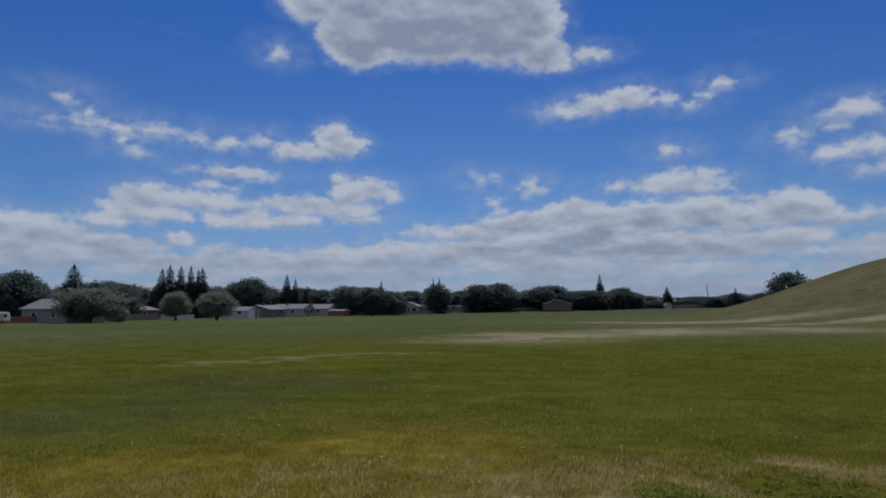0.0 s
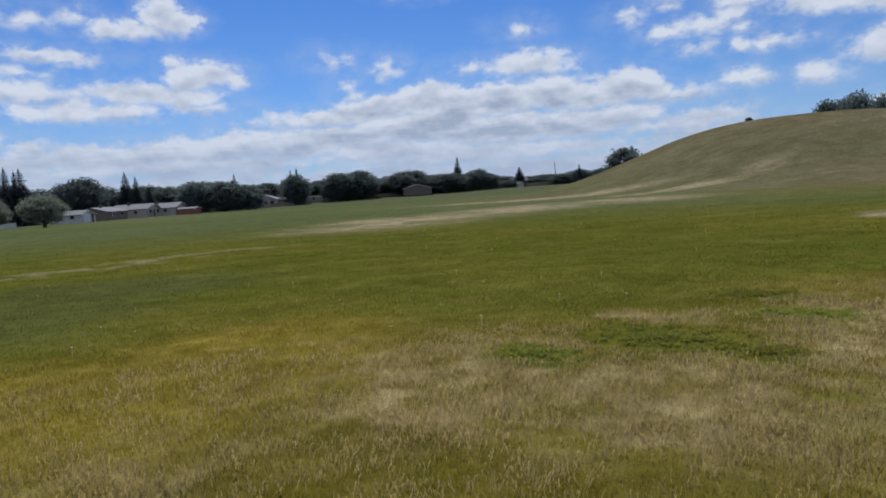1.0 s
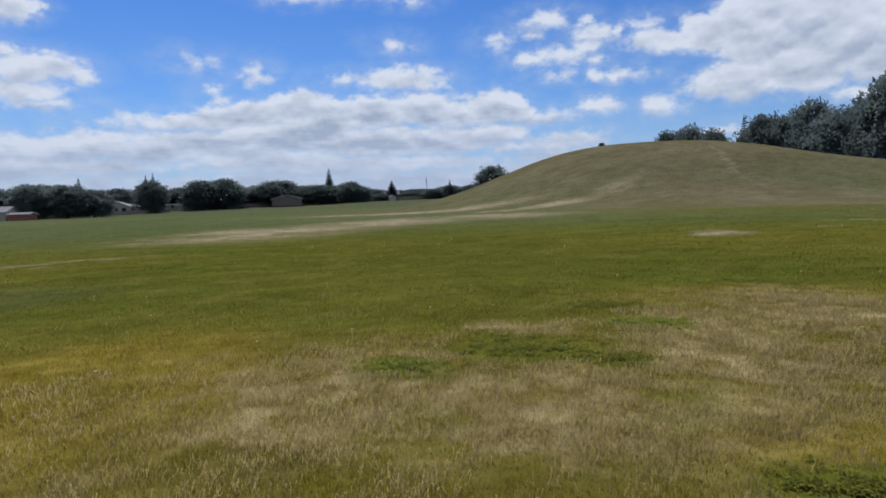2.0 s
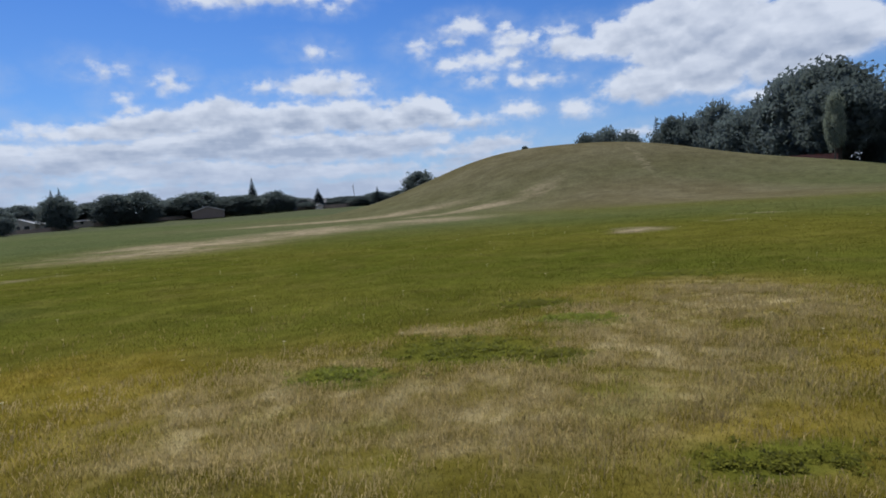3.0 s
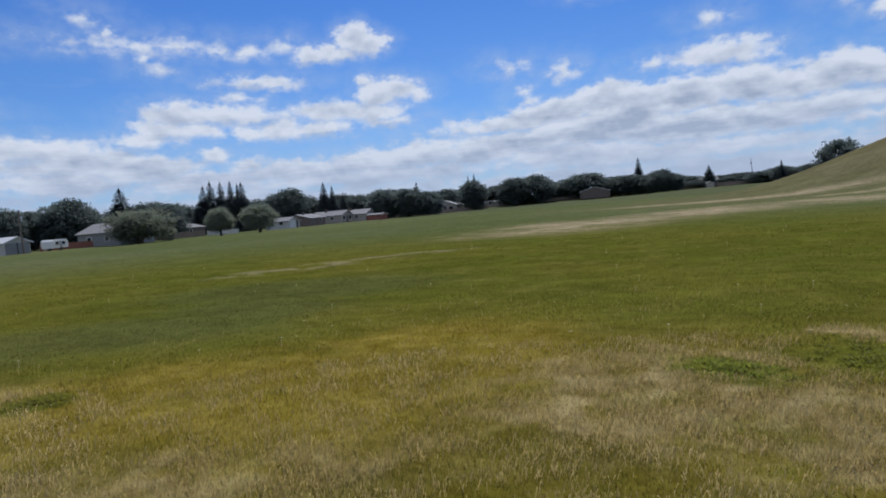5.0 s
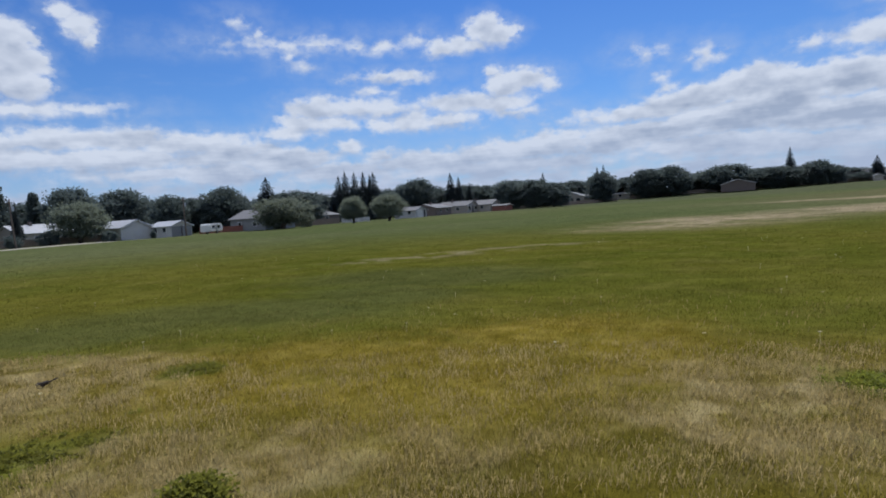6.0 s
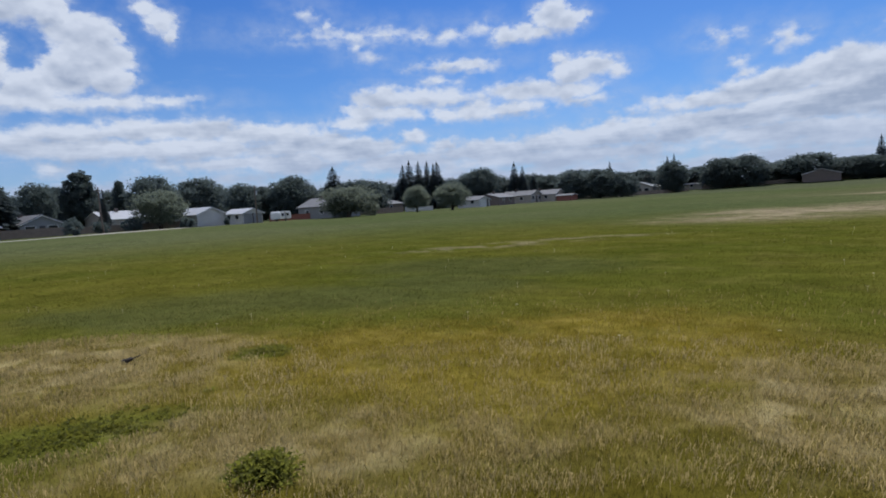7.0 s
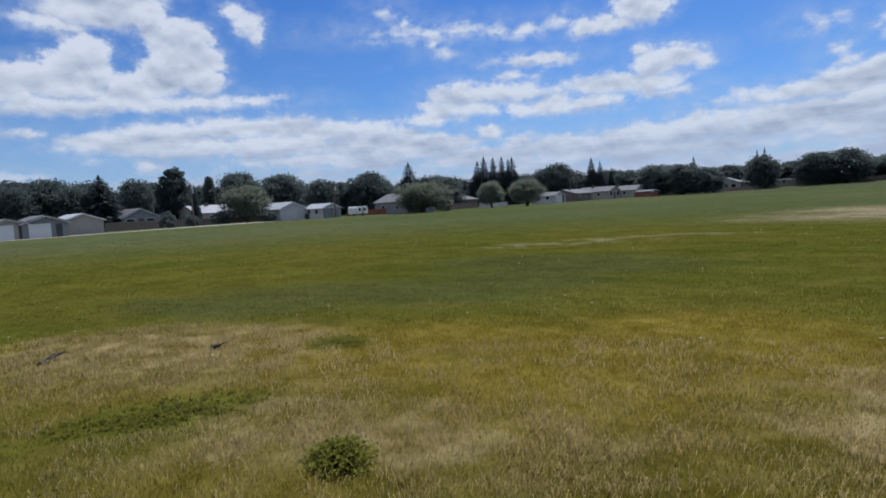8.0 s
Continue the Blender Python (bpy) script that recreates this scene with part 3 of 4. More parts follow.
def raw_mesh(name, verts, loops, sizes):
    """A mesh from arrays: vertices, corner indices and the corner count of each face."""
    me = bpy.data.meshes.new(name)
    me.vertices.add(len(verts))
    me.vertices.foreach_set("co", np.ascontiguousarray(verts, dtype=np.float32).ravel())
    me.loops.add(len(loops))
    me.loops.foreach_set("vertex_index", np.ascontiguousarray(loops, dtype=np.int32))
    starts = np.concatenate([[0], np.cumsum(sizes)[:-1]]).astype(np.int32)
    me.polygons.add(len(sizes))
    me.polygons.foreach_set("loop_start", starts)
    me.update(calc_edges=True)
    me.validate()
    return me


# ---- the ground ----
HILL = (105 * math.sin(radians(30.25)), 105 * math.cos(radians(30.25)))
SHOULDER = (105 * math.sin(radians(50.45)), 105 * math.cos(radians(50.45)))


def ground_z(x, y):
    x, y = np.asarray(x, float), np.asarray(y, float)
    r = np.hypot(x, y)
    s = np.clip((r - 35) / 70, 0, 1)
    z = -0.25 * s * s * (3 - 2 * s)
    d = np.hypot(x - HILL[0], y - HILL[1])
    z = z + 9.42 * np.exp(-(d / 27.0) ** 2.82)
    d = np.hypot(x - SHOULDER[0], y - SHOULDER[1])
    z = z + 3.42 * np.exp(-(d / 17.45) ** 2)
    far = np.clip((r - 150) / 80, 0, 1) * np.clip((y + x * 0.2 - 190) / 60, 0, 1)
    z = z + 1.4 * far * far * (3 - 2 * far)
    soft = np.clip((r - 6) / 30, 0, 1)
    z = z + soft * (0.05 * np.sin(x * 0.21 + 1.3) * np.cos(y * 0.17) + 0.06 * np.sin(x * 0.083 - y * 0.061))
    return z + 0.012 * np.sin(x * 1.9 + y * 0.7) * np.cos(y * 1.6 - x * 0.4)


def build_ground():
    rings = np.concatenate([[0.0], np.geomspace(0.6, 60, 90), np.linspace(61, 180, 110), np.geomspace(184, 2600, 30)])
    n = 300
    a = np.arange(n) * math.tau / n
    R, A = np.meshgrid(rings[1:], a, indexing="ij")
    X, Y = (R * np.sin(A)).ravel(), (R * np.cos(A)).ravel()
    verts = np.column_stack([np.concatenate([[0], X]), np.concatenate([[0], Y]), np.concatenate([[0], ground_z(X, Y)])])
    k = np.arange(n)
    k2 = (k + 1) % n
    loops = [np.column_stack([np.zeros(n, int), 1 + k2, 1 + k]).ravel()]
    i = np.arange(len(rings) - 2)[:, None] * n
    quads = np.stack([1 + i + k, 1 + i + k2, 1 + i + n + k2, 1 + i + n + k], -1).reshape(-1)
    loops.append(quads)
    sizes = np.concatenate([np.full(n, 3), np.full(len(quads) // 4, 4)])
    me = raw_mesh("ground", verts, np.concatenate(loops), sizes)
    ob = part("ground", me, M_GROUND, smooth=True)
    tagged(ob, "rolling meadow of green and sun-parched grass with a low mound", "meadow", kind="structure")
    return ob


build_ground()


def strip(name, line, width, lift, mat, label, category):
    """A strip of ground along a line, draped over the land."""
    pts = [Vector(p) for p in line]
    verts, quads = [], []
    for i, p in enumerate(pts):
        along = (pts[min(i + 1, len(pts) - 1)] - pts[max(i - 1, 0)]).normalized()
        across = Vector((along.y, -along.x))
        for side, h in ((-0.5, 0.0), (-0.45, lift), (0.45, lift), (0.5, 0.0)):
            q = p + across * width * side
            verts.append((q.x, q.y, float(ground_z(q.x, q.y)) + h))
    for i in range(len(pts) - 1):
        for k in range(3):
            quads.append((4 * i + k, 4 * i + k + 1, 4 * i + k + 5, 4 * i + k + 4))
    me = bpy.data.meshes.new(name)
    me.from_pydata(verts, [], quads)
    return tagged(part(name, me, mat), label, category, kind="structure")


strip("road", [(-98, y) for y in range(10, 66, 4)], 5.0, 0.05, M_LANE, "pale gravel lane in front of the garages", "lane")


# ---- grass ----
def on_patch(x, y, patches, grow=1.0):
    hit = np.zeros(len(x), bool)
    for cx, cy, rx, ry, turn in patches:
        c, s = math.cos(radians(turn)), math.sin(radians(turn))
        u, v = (x - cx) * c + (y - cy) * s, -(x - cx) * s + (y - cy) * c
        hit |= (u / (rx * grow)) ** 2 + (v / (ry * grow)) ** 2 < 1
    return hit


def scatter(rng, count, r0, r1, power, fan=(-64, 92)):
    """Places in the fan of meadow ahead, closer together near the inner rim."""
    u = rng.random(count)
    r = (r0 ** power + u * (r1 ** power - r0 ** power)) ** (1 / power)
    a = np.radians(rng.uniform(*fan, count))
    return -np.sin(a) * r, np.cos(a) * r, r


def blades(name, count, r0, r1, power, tall, wide, tiers, label, seed, skip_clover=True, fan=(-64, 92)):
    rng = np.random.default_rng(seed)
    x, y, r = scatter(rng, count, r0, r1, power, fan)
    # thin out and shorten by slow waves, so that the sward has tufts and bare spots
    wave = np.sin(x * 2.3 + np.sin(y * 1.7) * 1.4) * np.sin(y * 2.9 + np.sin(x * 1.1) * 1.7)
    keep = rng.random(count) < 0.78 + 0.22 * wave
    # each belt of grass thins out into the next
    keep &= rng.random(count) < np.clip((r1 - r) / (0.45 * r1), 0, 1)
    if r0 > 2:
        keep &= rng.random(count) < np.clip((r - r0) / (0.8 * r0), 0, 1)
    x, y, r, wave = x[keep], y[keep], r[keep], wave[keep]
    green = on_patch(x, y, CLOVER + [BUSHY], 0.9)
    if skip_clover:
        keep = ~green | (rng.random(len(x)) < 0.5)
        x, y, r, wave, green = x[keep], y[keep], r[keep], wave[keep], green[keep]
    n = len(x)
    z = ground_z(x, y) - 0.005
    h = tall * rng.uniform(0.45, 1.25, n) * (1 + 0.25 * wave) * np.where(green, 0.7, 1.0)
    stalk = rng.random(n) < 0.22
    h = np.where(stalk, h * 1.35, h)
    a = rng.uniform(0, math.tau, n)
    w = wide * rng.uniform(0.6, 1.4, n) * np.where(stalk, 0.55, 1.0) * (1 + r / r1)
    lean = rng.normal(0.0, 0.36, (2, n)) + np.array([[0.10], [0.03]])
    side = np.column_stack([np.cos(a), np.sin(a), np.zeros(n)]) * (w / 2)[:, None]
    foot = np.column_stack([x, y, z])
    tip = foot + np.column_stack([lean[0] * h, lean[1] * h, h * 0.95])
    if tiers == 1:
        verts = np.stack([foot - side, foot + side, tip], 1).reshape(-1, 3)
        loops = np.arange(3 * n)
        sizes = np.full(n, 3)
    else:
        f = np.where(stalk, 0.74, 0.5)[:, None]
        mid = foot * (1 - f) + tip * f + np.column_stack([-lean[0] * h * 0.18, -lean[1] * h * 0.18, h * 0.05])
        g = np.where(stalk, 1.9, 0.8)[:, None]
        verts = np.stack([foot - side, foot + side, mid + side * g, mid - side * g, tip], 1).reshape(-1, 3)
        b = (np.arange(n) * 5)[:, None]
        loops = np.concatenate([b + np.array([[0, 1, 2, 3]]), b + np.array([[3, 2, 4]])], 1).ravel()
        sizes = np.tile([4, 3], n)
    me = raw_mesh(name, verts, loops, sizes)
    return tagged(part(name, me, M_GRASS), label, "grass", kind="stuff")


blades("grass", 320000, 1.3, 10.0, 1.10, 0.036, 0.0027, 2, "dry straw-coloured and olive meadow grass going to seed", 11)
blades("grass", 380000, 4.5, 26.0, 1.0, 0.034, 0.0085, 1, "long green and yellowing meadow grass", 12)
blades("grass", 230000, 13.0, 75.0, 1.0, 0.032, 0.028, 1, "distant green meadow grass with bleached tufts", 13)


def stalks(count, seed):
    """Thin bleached stems with slim seed heads, thickest where the grass has dried out."""
    rng = np.random.default_rng(seed)
    x, y, r = scatter(rng, count, 1.4, 10.0, 1.10)
    dry = np.where(on_patch(x, y, STRAW, 1.15), 1.0, np.where(on_patch(x, y, PARCHED, 1.0), 0.45, 0.02))
    tuft = np.sin(x * 5.3 + 1.7 * np.sin(y * 3.1)) * np.sin(y * 6.1 + 1.3 * np.sin(x * 2.3))
    keep = (rng.random(count) < dry * np.clip(0.5 + 0.7 * tuft, 0.05, 1)) & ~on_patch(x, y, CLOVER + [BUSHY], 1.0)
    x, y, r = x[keep], y[keep], r[keep]
    n = len(x)
    foot = np.column_stack([x, y, ground_z(x, y)])
    h = rng.uniform(0.030, 0.070, n)
    lean = rng.normal(0.0, 0.28, (2, n)) + np.array([[0.10], [0.03]])
    tip = foot + np.column_stack([lean[0] * h, lean[1] * h, h])
    a = rng.uniform(0, math.tau, n)
    side = np.column_stack([np.cos(a), np.sin(a), np.zeros(n)]) * (rng.uniform(0.0006, 0.0011, n) * (1 + r / 6))[:, None]
    neck = foot * 0.32 + tip * 0.68
    belly = foot * 0.14 + tip * 0.86
    verts = np.stack([foot - side, foot + side, neck + side, neck - side, belly + side * 2.4, tip, belly - side * 2.4], 1).reshape(-1, 3)
    b = (np.arange(n) * 7)[:, None]
    loops = np.concatenate([b + np.array([[0, 1, 2, 3]]), b + np.array([[3, 2, 4, 5, 6]])], 1).ravel()
    me = raw_mesh("grass_stalks", verts, loops, np.tile([4, 5], n))
    return tagged(part("grass_stalks", me, M_STALK), "bleached dry grass stalks with slim seed heads", "grass", kind="stuff")


stalks(320000, 17)
blades("grass", 60000, 0.12, 9.0, 1.3, 0.060, 0.0070, 1, "dry straw-coloured and olive meadow grass going to seed", 14, fan=(92, 296))
blades("grass", 16000, 0.12, 1.3, 1.6, 0.060, 0.0045, 1, "short dry meadow grass underfoot", 15)
blades("grass", 30000, 4.5, 30.0, 1.3, 0.05, 0.022, 1, "long green and yellowing meadow grass", 16, fan=(92, 296))


def leaf_cloud(rng, centres, radii, per, size, squash=0.8):
    """Leaf quads strewn through balls round the centres."""
    k = np.repeat(np.arange(len(centres)), per)
    n = len(k)
    v = rng.normal(size=(n, 3))
    v /= np.linalg.norm(v, axis=1)[:, None]
    v *= (rng.random(n) ** 0.62)[:, None]
    v[:, 2] *= squash
    c = centres[k] + v * radii[k][:, None]
    u = rng.normal(size=(n, 3))
    u /= np.linalg.norm(u, axis=1)[:, None]
    t = np.cross(u, rng.normal(size=(n, 3)))
    t /= np.linalg.norm(t, axis=1)[:, None]
    s = (size * rng.uniform(0.6, 1.4, n))[:, None]
    return np.stack([c - u * s * 0.6, c + t * s * 0.55 + u * s * 0.2, c + u * s * 0.7 - t * s * 0.35], 1).reshape(-1, 3)


def leaf_mesh(name, verts, corners=3):
    return raw_mesh(name, verts, np.arange(len(verts)), np.full(len(verts) // corners, corners))


def weed_patch(cx, cy, rx, ry, turn, tall, count, seed, label):
    rng = np.random.default_rng(seed)
    c, s = math.cos(radians(turn)), math.sin(radians(turn))
    k = max(6, count // 24)
    a, r = rng.uniform(0, math.tau, k), np.minimum(np.abs(rng.normal(0, 0.62, k)), 1.6)
    u, v = np.cos(a) * r * rx, np.sin(a) * r * ry
    x, y = cx + u * c - v * s, cy + u * s + v * c
    z = ground_z(x, y) + tall * 0.55 * np.maximum(1.05 - 0.45 * r ** 2, 0.25)
    centres = np.column_stack([x, y, z])
    verts = leaf_cloud(rng, centres, np.full(k, max(tall * 0.6, 0.07)), 24, 0.022, 0.9 if tall > 0.1 else 0.35)
    verts[:, 2] = np.maximum(verts[:, 2], ground_z(verts[:, 0], verts[:, 1]) + 0.004)
    return tagged(part("weeds", leaf_mesh("weeds", verts), M_WEED), label, "weeds", "weed patches", "stuff")


for i, (cx, cy, rx, ry, turn) in enumerate(CLOVER):
    weed_patch(cx, cy, rx, ry, turn, 0.035, int(6000 * rx * ry / 0.35) // 2 + 800, 40 + i, "low dark green clover patch among dry grass")
weed_patch(*BUSHY, 0.13, 4200, 60, "dense dark green leafy weed clump in dry grass")


# ---- trees ----
def trunk_mesh(rng, height, radius, spread, start):
    bm = bmesh.new()
    limb(bm, (0, 0, -0.3), (0.1, 0.05, height * 0.55), radius, radius * 0.55, 9)
    limb(bm, (0.1, 0.05, height * 0.55), (0.0, 0.1, height * 0.85), radius * 0.55, radius * 0.15, 7)
    for k in range(7):
        a, z = k * 2.4 + rng.uniform(-0.4, 0.4), height * (start + 0.07 * k)
        out = spread * rng.uniform(0.5, 0.8)
        limb(bm, (0.05, 0.03, z), (math.cos(a) * out, math.sin(a) * out, z + out * rng.uniform(0.5, 0.9)), radius * 0.4, radius * 0.1, 5)
    return bm


def crown_broad(rng, height, radius, base, blobs, per, size):
    """A lumpy crown: balls of leaves over an egg-shaped shell, with gaps between."""
    f = np.linspace(-1.0, 0.93, blobs) + rng.normal(0, 0.04, blobs)
    f = np.clip(f, -1.0, 0.95)
    wide = radius * np.where(f > 0, (1 - np.abs(f) ** 2.3) ** 0.5, (1 - 0.35 * np.abs(f) ** 2)) * 0.82
    a, r = np.arange(blobs) * 2.4 + rng.normal(0, 0.4, blobs), np.sqrt(rng.uniform(0.1, 1.0, blobs)) * wide
    mid, half = (height + base) / 2, (height - base) / 2
    c = np.column_stack([np.cos(a) * r, np.sin(a) * r, mid + f * half * 0.88])
    rad = rng.uniform(0.22, 0.42, blobs) * radius
    return leaf_mesh("crown", leaf_cloud(rng, c, rad, per, size, 0.75))


def crown_spruce(rng, height, radius, base, whorls):
    """Drooping sprays on whorls that narrow to a leader."""
    out = []
    for k in range(whorls):
        f = k / (whorls - 1)
        z = base + (height - base) * f
        reach = radius * (1 - f) ** 0.75 * rng.uniform(0.8, 1.15) + 0.06
        for b in range(15):
            a = b * math.tau / 15 + k * 0.7 + rng.uniform(-0.25, 0.25)
            d = np.array([math.cos(a), math.sin(a), 0.0])
            t = np.array([-d[1], d[0], 0.0])
            ln = reach * rng.uniform(0.7, 1.15)
            for s0, s1, w in ((0.0, 0.6, 0.34), (0.45, 1.0, 0.26)):
                p, q = d * ln * s0 + [0, 0, z - 0.10 * ln * s0], d * ln * s1 + [0, 0, z - 0.38 * ln * s1]
                ww = w * (0.35 + 0.5 * reach) * rng.uniform(0.7, 1.3)
                hang = np.array([0, 0, -ww * 0.7])
                out += [p, q + t * ww * 0.5, q + d * ww * 0.3 + hang * 0.4, q - t * ww * 0.5 + hang * 0.2]
                out += [p, p * 0.4 + q * 0.6 + hang, q + hang * 0.6, q + [0, 0, 0.05]]
    tip = np.array([0, 0, height])
    for a in (0.0, 1.6):
        e = np.array([math.cos(a), math.sin(a), 0]) * 0.16
        out += [tip + [0, 0, 0.35], tip + e - [0, 0, 0.7], tip - [0, 0, 0.9], tip - e - [0, 0, 0.7]]
    return leaf_mesh("crown", np.array(out, float), 4)


def tree_kind(name, kind, seed, label, category, leaf, group):
    rng = np.random.default_rng(seed)
    ob = thing(name, pose(0, 0, 0), label, category, group)
    if kind == "broad":
        part("trunk", trunk_mesh(rng, 10.0, 0.26, 4.0, 0.22), M_BARK, ob, "rough dark bark")
        part("crown", crown_broad(rng, 10.0, 4.5, 0.2, 120, 90, 0.34), leaf, ob)
    elif kind == "elm":
        part("trunk", trunk_mesh(rng, 10.0, 0.30, 4.0, 0.16), M_BARK, ob, "stout dark trunk")
        part("crown", crown_broad(rng, 10.0, 4.5, 1.9, 120, 90, 0.34), leaf, ob)
    elif kind == "tall":
        part("trunk", trunk_mesh(rng, 10.0, 0.20, 2.0, 0.18), M_BARK, ob, "rough dark bark")
        part("crown", crown_broad(rng, 10.0, 2.2, 0.3, 130, 75, 0.28), leaf, ob)
    elif kind == "willow":
        part("trunk", trunk_mesh(rng, 8.0, 0.42, 4.0, 0.10), M_BARK, ob, "short forked trunk")
        part("crown", crown_broad(rng, 10.0, 5.0, 1.7, 100, 100, 0.32), leaf, ob)
    else:
        bm = bmesh.new()
        limb(bm, (0, 0, -0.3), (0, 0, 9.8), 0.20, 0.02, 8)
        part("trunk", bm, M_BARK, ob, "rough dark bark")
        part("crown", crown_spruce(rng, 10.0, 2.0, 0.4, 34), leaf, ob)
    return ob


# place x, y, level of the top, half width of the crown
WEST_TREES = [(-161, 38, 10.6, 3.6), (-164, 44, 11.1, 4.4), (-158, 49, 10.2, 4.5), (-130, 52, 9.9, 2.9), (-134, 57, 9.6, 2.6), (-143, 83, 12.3, 4.8), 
         (-133, 89, 11.1, 5.6), (-119, 91, 8.8, 3.8), (-120, 98, 8.2, 3.9), (-113, 101, 10.1, 5.6), (-102, 113, 8.3, 5.9), (-97, 164, 11.5, 4.8), 
         (-100, 161, 10.1, 2.8), (-89, 196, 8.7, 5.5), (-72, 178, 9.0, 5.1)]
SPRUCES = [(-121, 42, 10.0, 2.6), (-117, 58, 7.9, 0.7), (-105, 107, 11.6, 2.6), (-106, 136, 12.5, 1.8), (-106, 139, 13.8, 1.8), (-102, 138, 13.3, 1.6), 
         (-99, 138, 13.2, 1.6), (-101, 144, 12.7, 1.3), (-97, 140, 12.8, 1.9), (-106, 130, 7.5, 1.2), (-106, 133, 7.9, 1.3), (-92, 177, 12.9, 1.9), 
         (-90, 179, 11.6, 1.6), (-89, 185, 9.6, 1.4), (-69, 203, 11.6, 1.4), (-52, 220, 13.3, 1.3), (-54, 219, 12.7, 1.0), (7, 243, 14.6, 1.9), 
         (33, 253, 9.6, 1.9), (55, 240, 8.7, 1.1), (100, 125, 18.2, 1.4)]
POPLARS = [(-132, 61, 13.1, 2.4), (-151, 79, 12.2, 1.5)]
WILLOWS = [(-105, 62, 6.8, 4.3), (-81, 86, 5.6, 6.0), (-77, 103, 5.3, 3.4), (-70, 106, 5.3, 3.9), (82, 64, 13.1, 1.6)]
NORTH_TREES = [(-64, 179, 8.7, 5.2), (-59, 183, 7.3, 4.2), (-65, 226, 8.9, 5.0), (-52, 216, 10.8, 5.1), (-38, 227, 10.9, 6.2), (-31, 230, 11.4, 6.7), 
         (-26, 239, 7.6, 5.7), (-13, 240, 10.5, 8.9), (3, 238, 8.4, 6.6), (15, 242, 9.4, 5.4), (20, 244, 7.3, 3.5), (28, 253, 4.3, 4.2), 
         (41, 257, 4.8, 4.8), (50, 250, 5.6, 4.7), (56, 244, 6.9, 3.7), (63, 237, 6.6, 3.2)]
HILL_TREES = [(48, 158, 9.9, 3.2), (89, 139, 16.5, 2.5), (95, 139, 17.8, 3.4), (98, 133, 16.3, 2.4), (97, 115, 17.4, 3.0), (98, 109, 16.3, 2.9), 
         (98, 103, 18.5, 2.7), (97, 95, 15.8, 3.3), (96, 88, 17.2, 2.7), (95, 80, 19.7, 3.4), (93, 73, 19.8, 3.3)]


def plant(masters, rows, wide, seed, tall=1.0):
    """Sets trees out: place, top level and half width of the crown."""
    rng = np.random.default_rng(seed)
    for i, (x, y, top, half) in enumerate(rows):
        z = float(ground_z(x, y))
        k = float(rng.uniform(0.88, 1.22))
        h, m = (top - z) * tall, masters[i % len(masters)]
        at = pose(x, y, z, 0, 0, float(rng.uniform(0, 360))) @ Matrix.Diagonal((k * half / wide / m.scale[0], k * half / wide / m.scale[1], h / 10.0 / m.scale[2], 1))
        if m in used:
            copy_thing(m, at)
        else:
            m.matrix_basis = at
            used.add(m)


used = set()
DARK = "dark green broadleaf tree with a dense rounded crown"
broad = [tree_kind("broadleaf_tree", "broad", 60 + i, DARK, "tree", M_LEAF_HAZED, "broadleaf trees") for i in range(4)]
spruce = [tree_kind("spruce_tree", "spruce", 70 + i, "tall dark pointed spruce tree with drooping branches", "tree", M_NEEDLE_HAZED, "spruces") for i in range(3)]
willow = [tree_kind("willow_tree", "willow", 80 + i, "pale grey-green willow with a round bushy crown", "tree", M_PALE, "willows") for i in range(2)]
poplar = [tree_kind("poplar_tree", "tall", 90 + i, "tall narrow green poplar tree", "tree", M_LEAF_HAZED, "poplars") for i in range(2)]
# a lower, closed row of garden trees behind the houses
BACK_ROW = [(-168, 33, 10.6, 6.0), (-170, 40, 10.8, 6.0), (-167, 46, 11.0, 6.0), (-163, 54, 10.2, 6.0), (-172, 52, 8.6, 6.0), (-170, 62, 8.2, 6.0), (-166, 72, 8.0, 6.0), (-160, 82, 8.6, 6.0), (-152, 92, 8.6, 6.0), (-146, 101, 8.2, 6.0),
            (-139, 110, 8.0, 6.0), (-132, 119, 7.6, 6.0), (-126, 130, 7.6, 6.0), (-120, 141, 7.4, 6.5), (-114, 154, 7.2, 6.5), (-112, 170, 8.2, 7.0),
            (-106, 186, 8.4, 7.5), (-98, 200, 8.4, 8.0), (-84, 206, 8.2, 8.0), (-78, 200, 8.6, 7.0)]
FAR_ROW = [(-74, 228, 8.8, 8.0), (-60, 238, 8.8, 8.0), (-46, 240, 9.0, 8.0), (-22, 252, 8.8, 8.0), (-3, 256, 8.8, 9.0), (10, 258, 8.4, 8.0),
           (24, 262, 6.6, 8.0), (36, 266, 5.8, 8.0), (46, 262, 6.0, 8.0), (58, 256, 6.6, 7.0), (68, 248, 6.6, 7.0), (80, 240, 6.6, 7.0)]
GROVE = [(98, 57, 18.0, 4.2), (103, 54, 19.0, 4.4), (97, 48, 16.0, 4.0), (104, 42, 18.0, 4.4), (104, 122, 15.0, 3.5), (106, 112, 15.0, 3.5), (108, 104, 15.4, 3.8), (108, 94, 15.8, 3.8), (106, 86, 17.0, 4.0), (104, 76, 19.0, 4.2), (101, 66, 20.0, 4.2), (92, 146, 14.6, 3.0)]
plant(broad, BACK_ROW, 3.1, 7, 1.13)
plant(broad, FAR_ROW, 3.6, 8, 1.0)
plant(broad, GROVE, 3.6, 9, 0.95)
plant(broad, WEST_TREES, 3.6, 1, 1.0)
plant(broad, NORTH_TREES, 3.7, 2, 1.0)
elm = [tree_kind("elm_tree", "elm", 100, "big dark elm with a spreading crown over a stout trunk", "tree", M_LEAF_HAZED, "elms")]
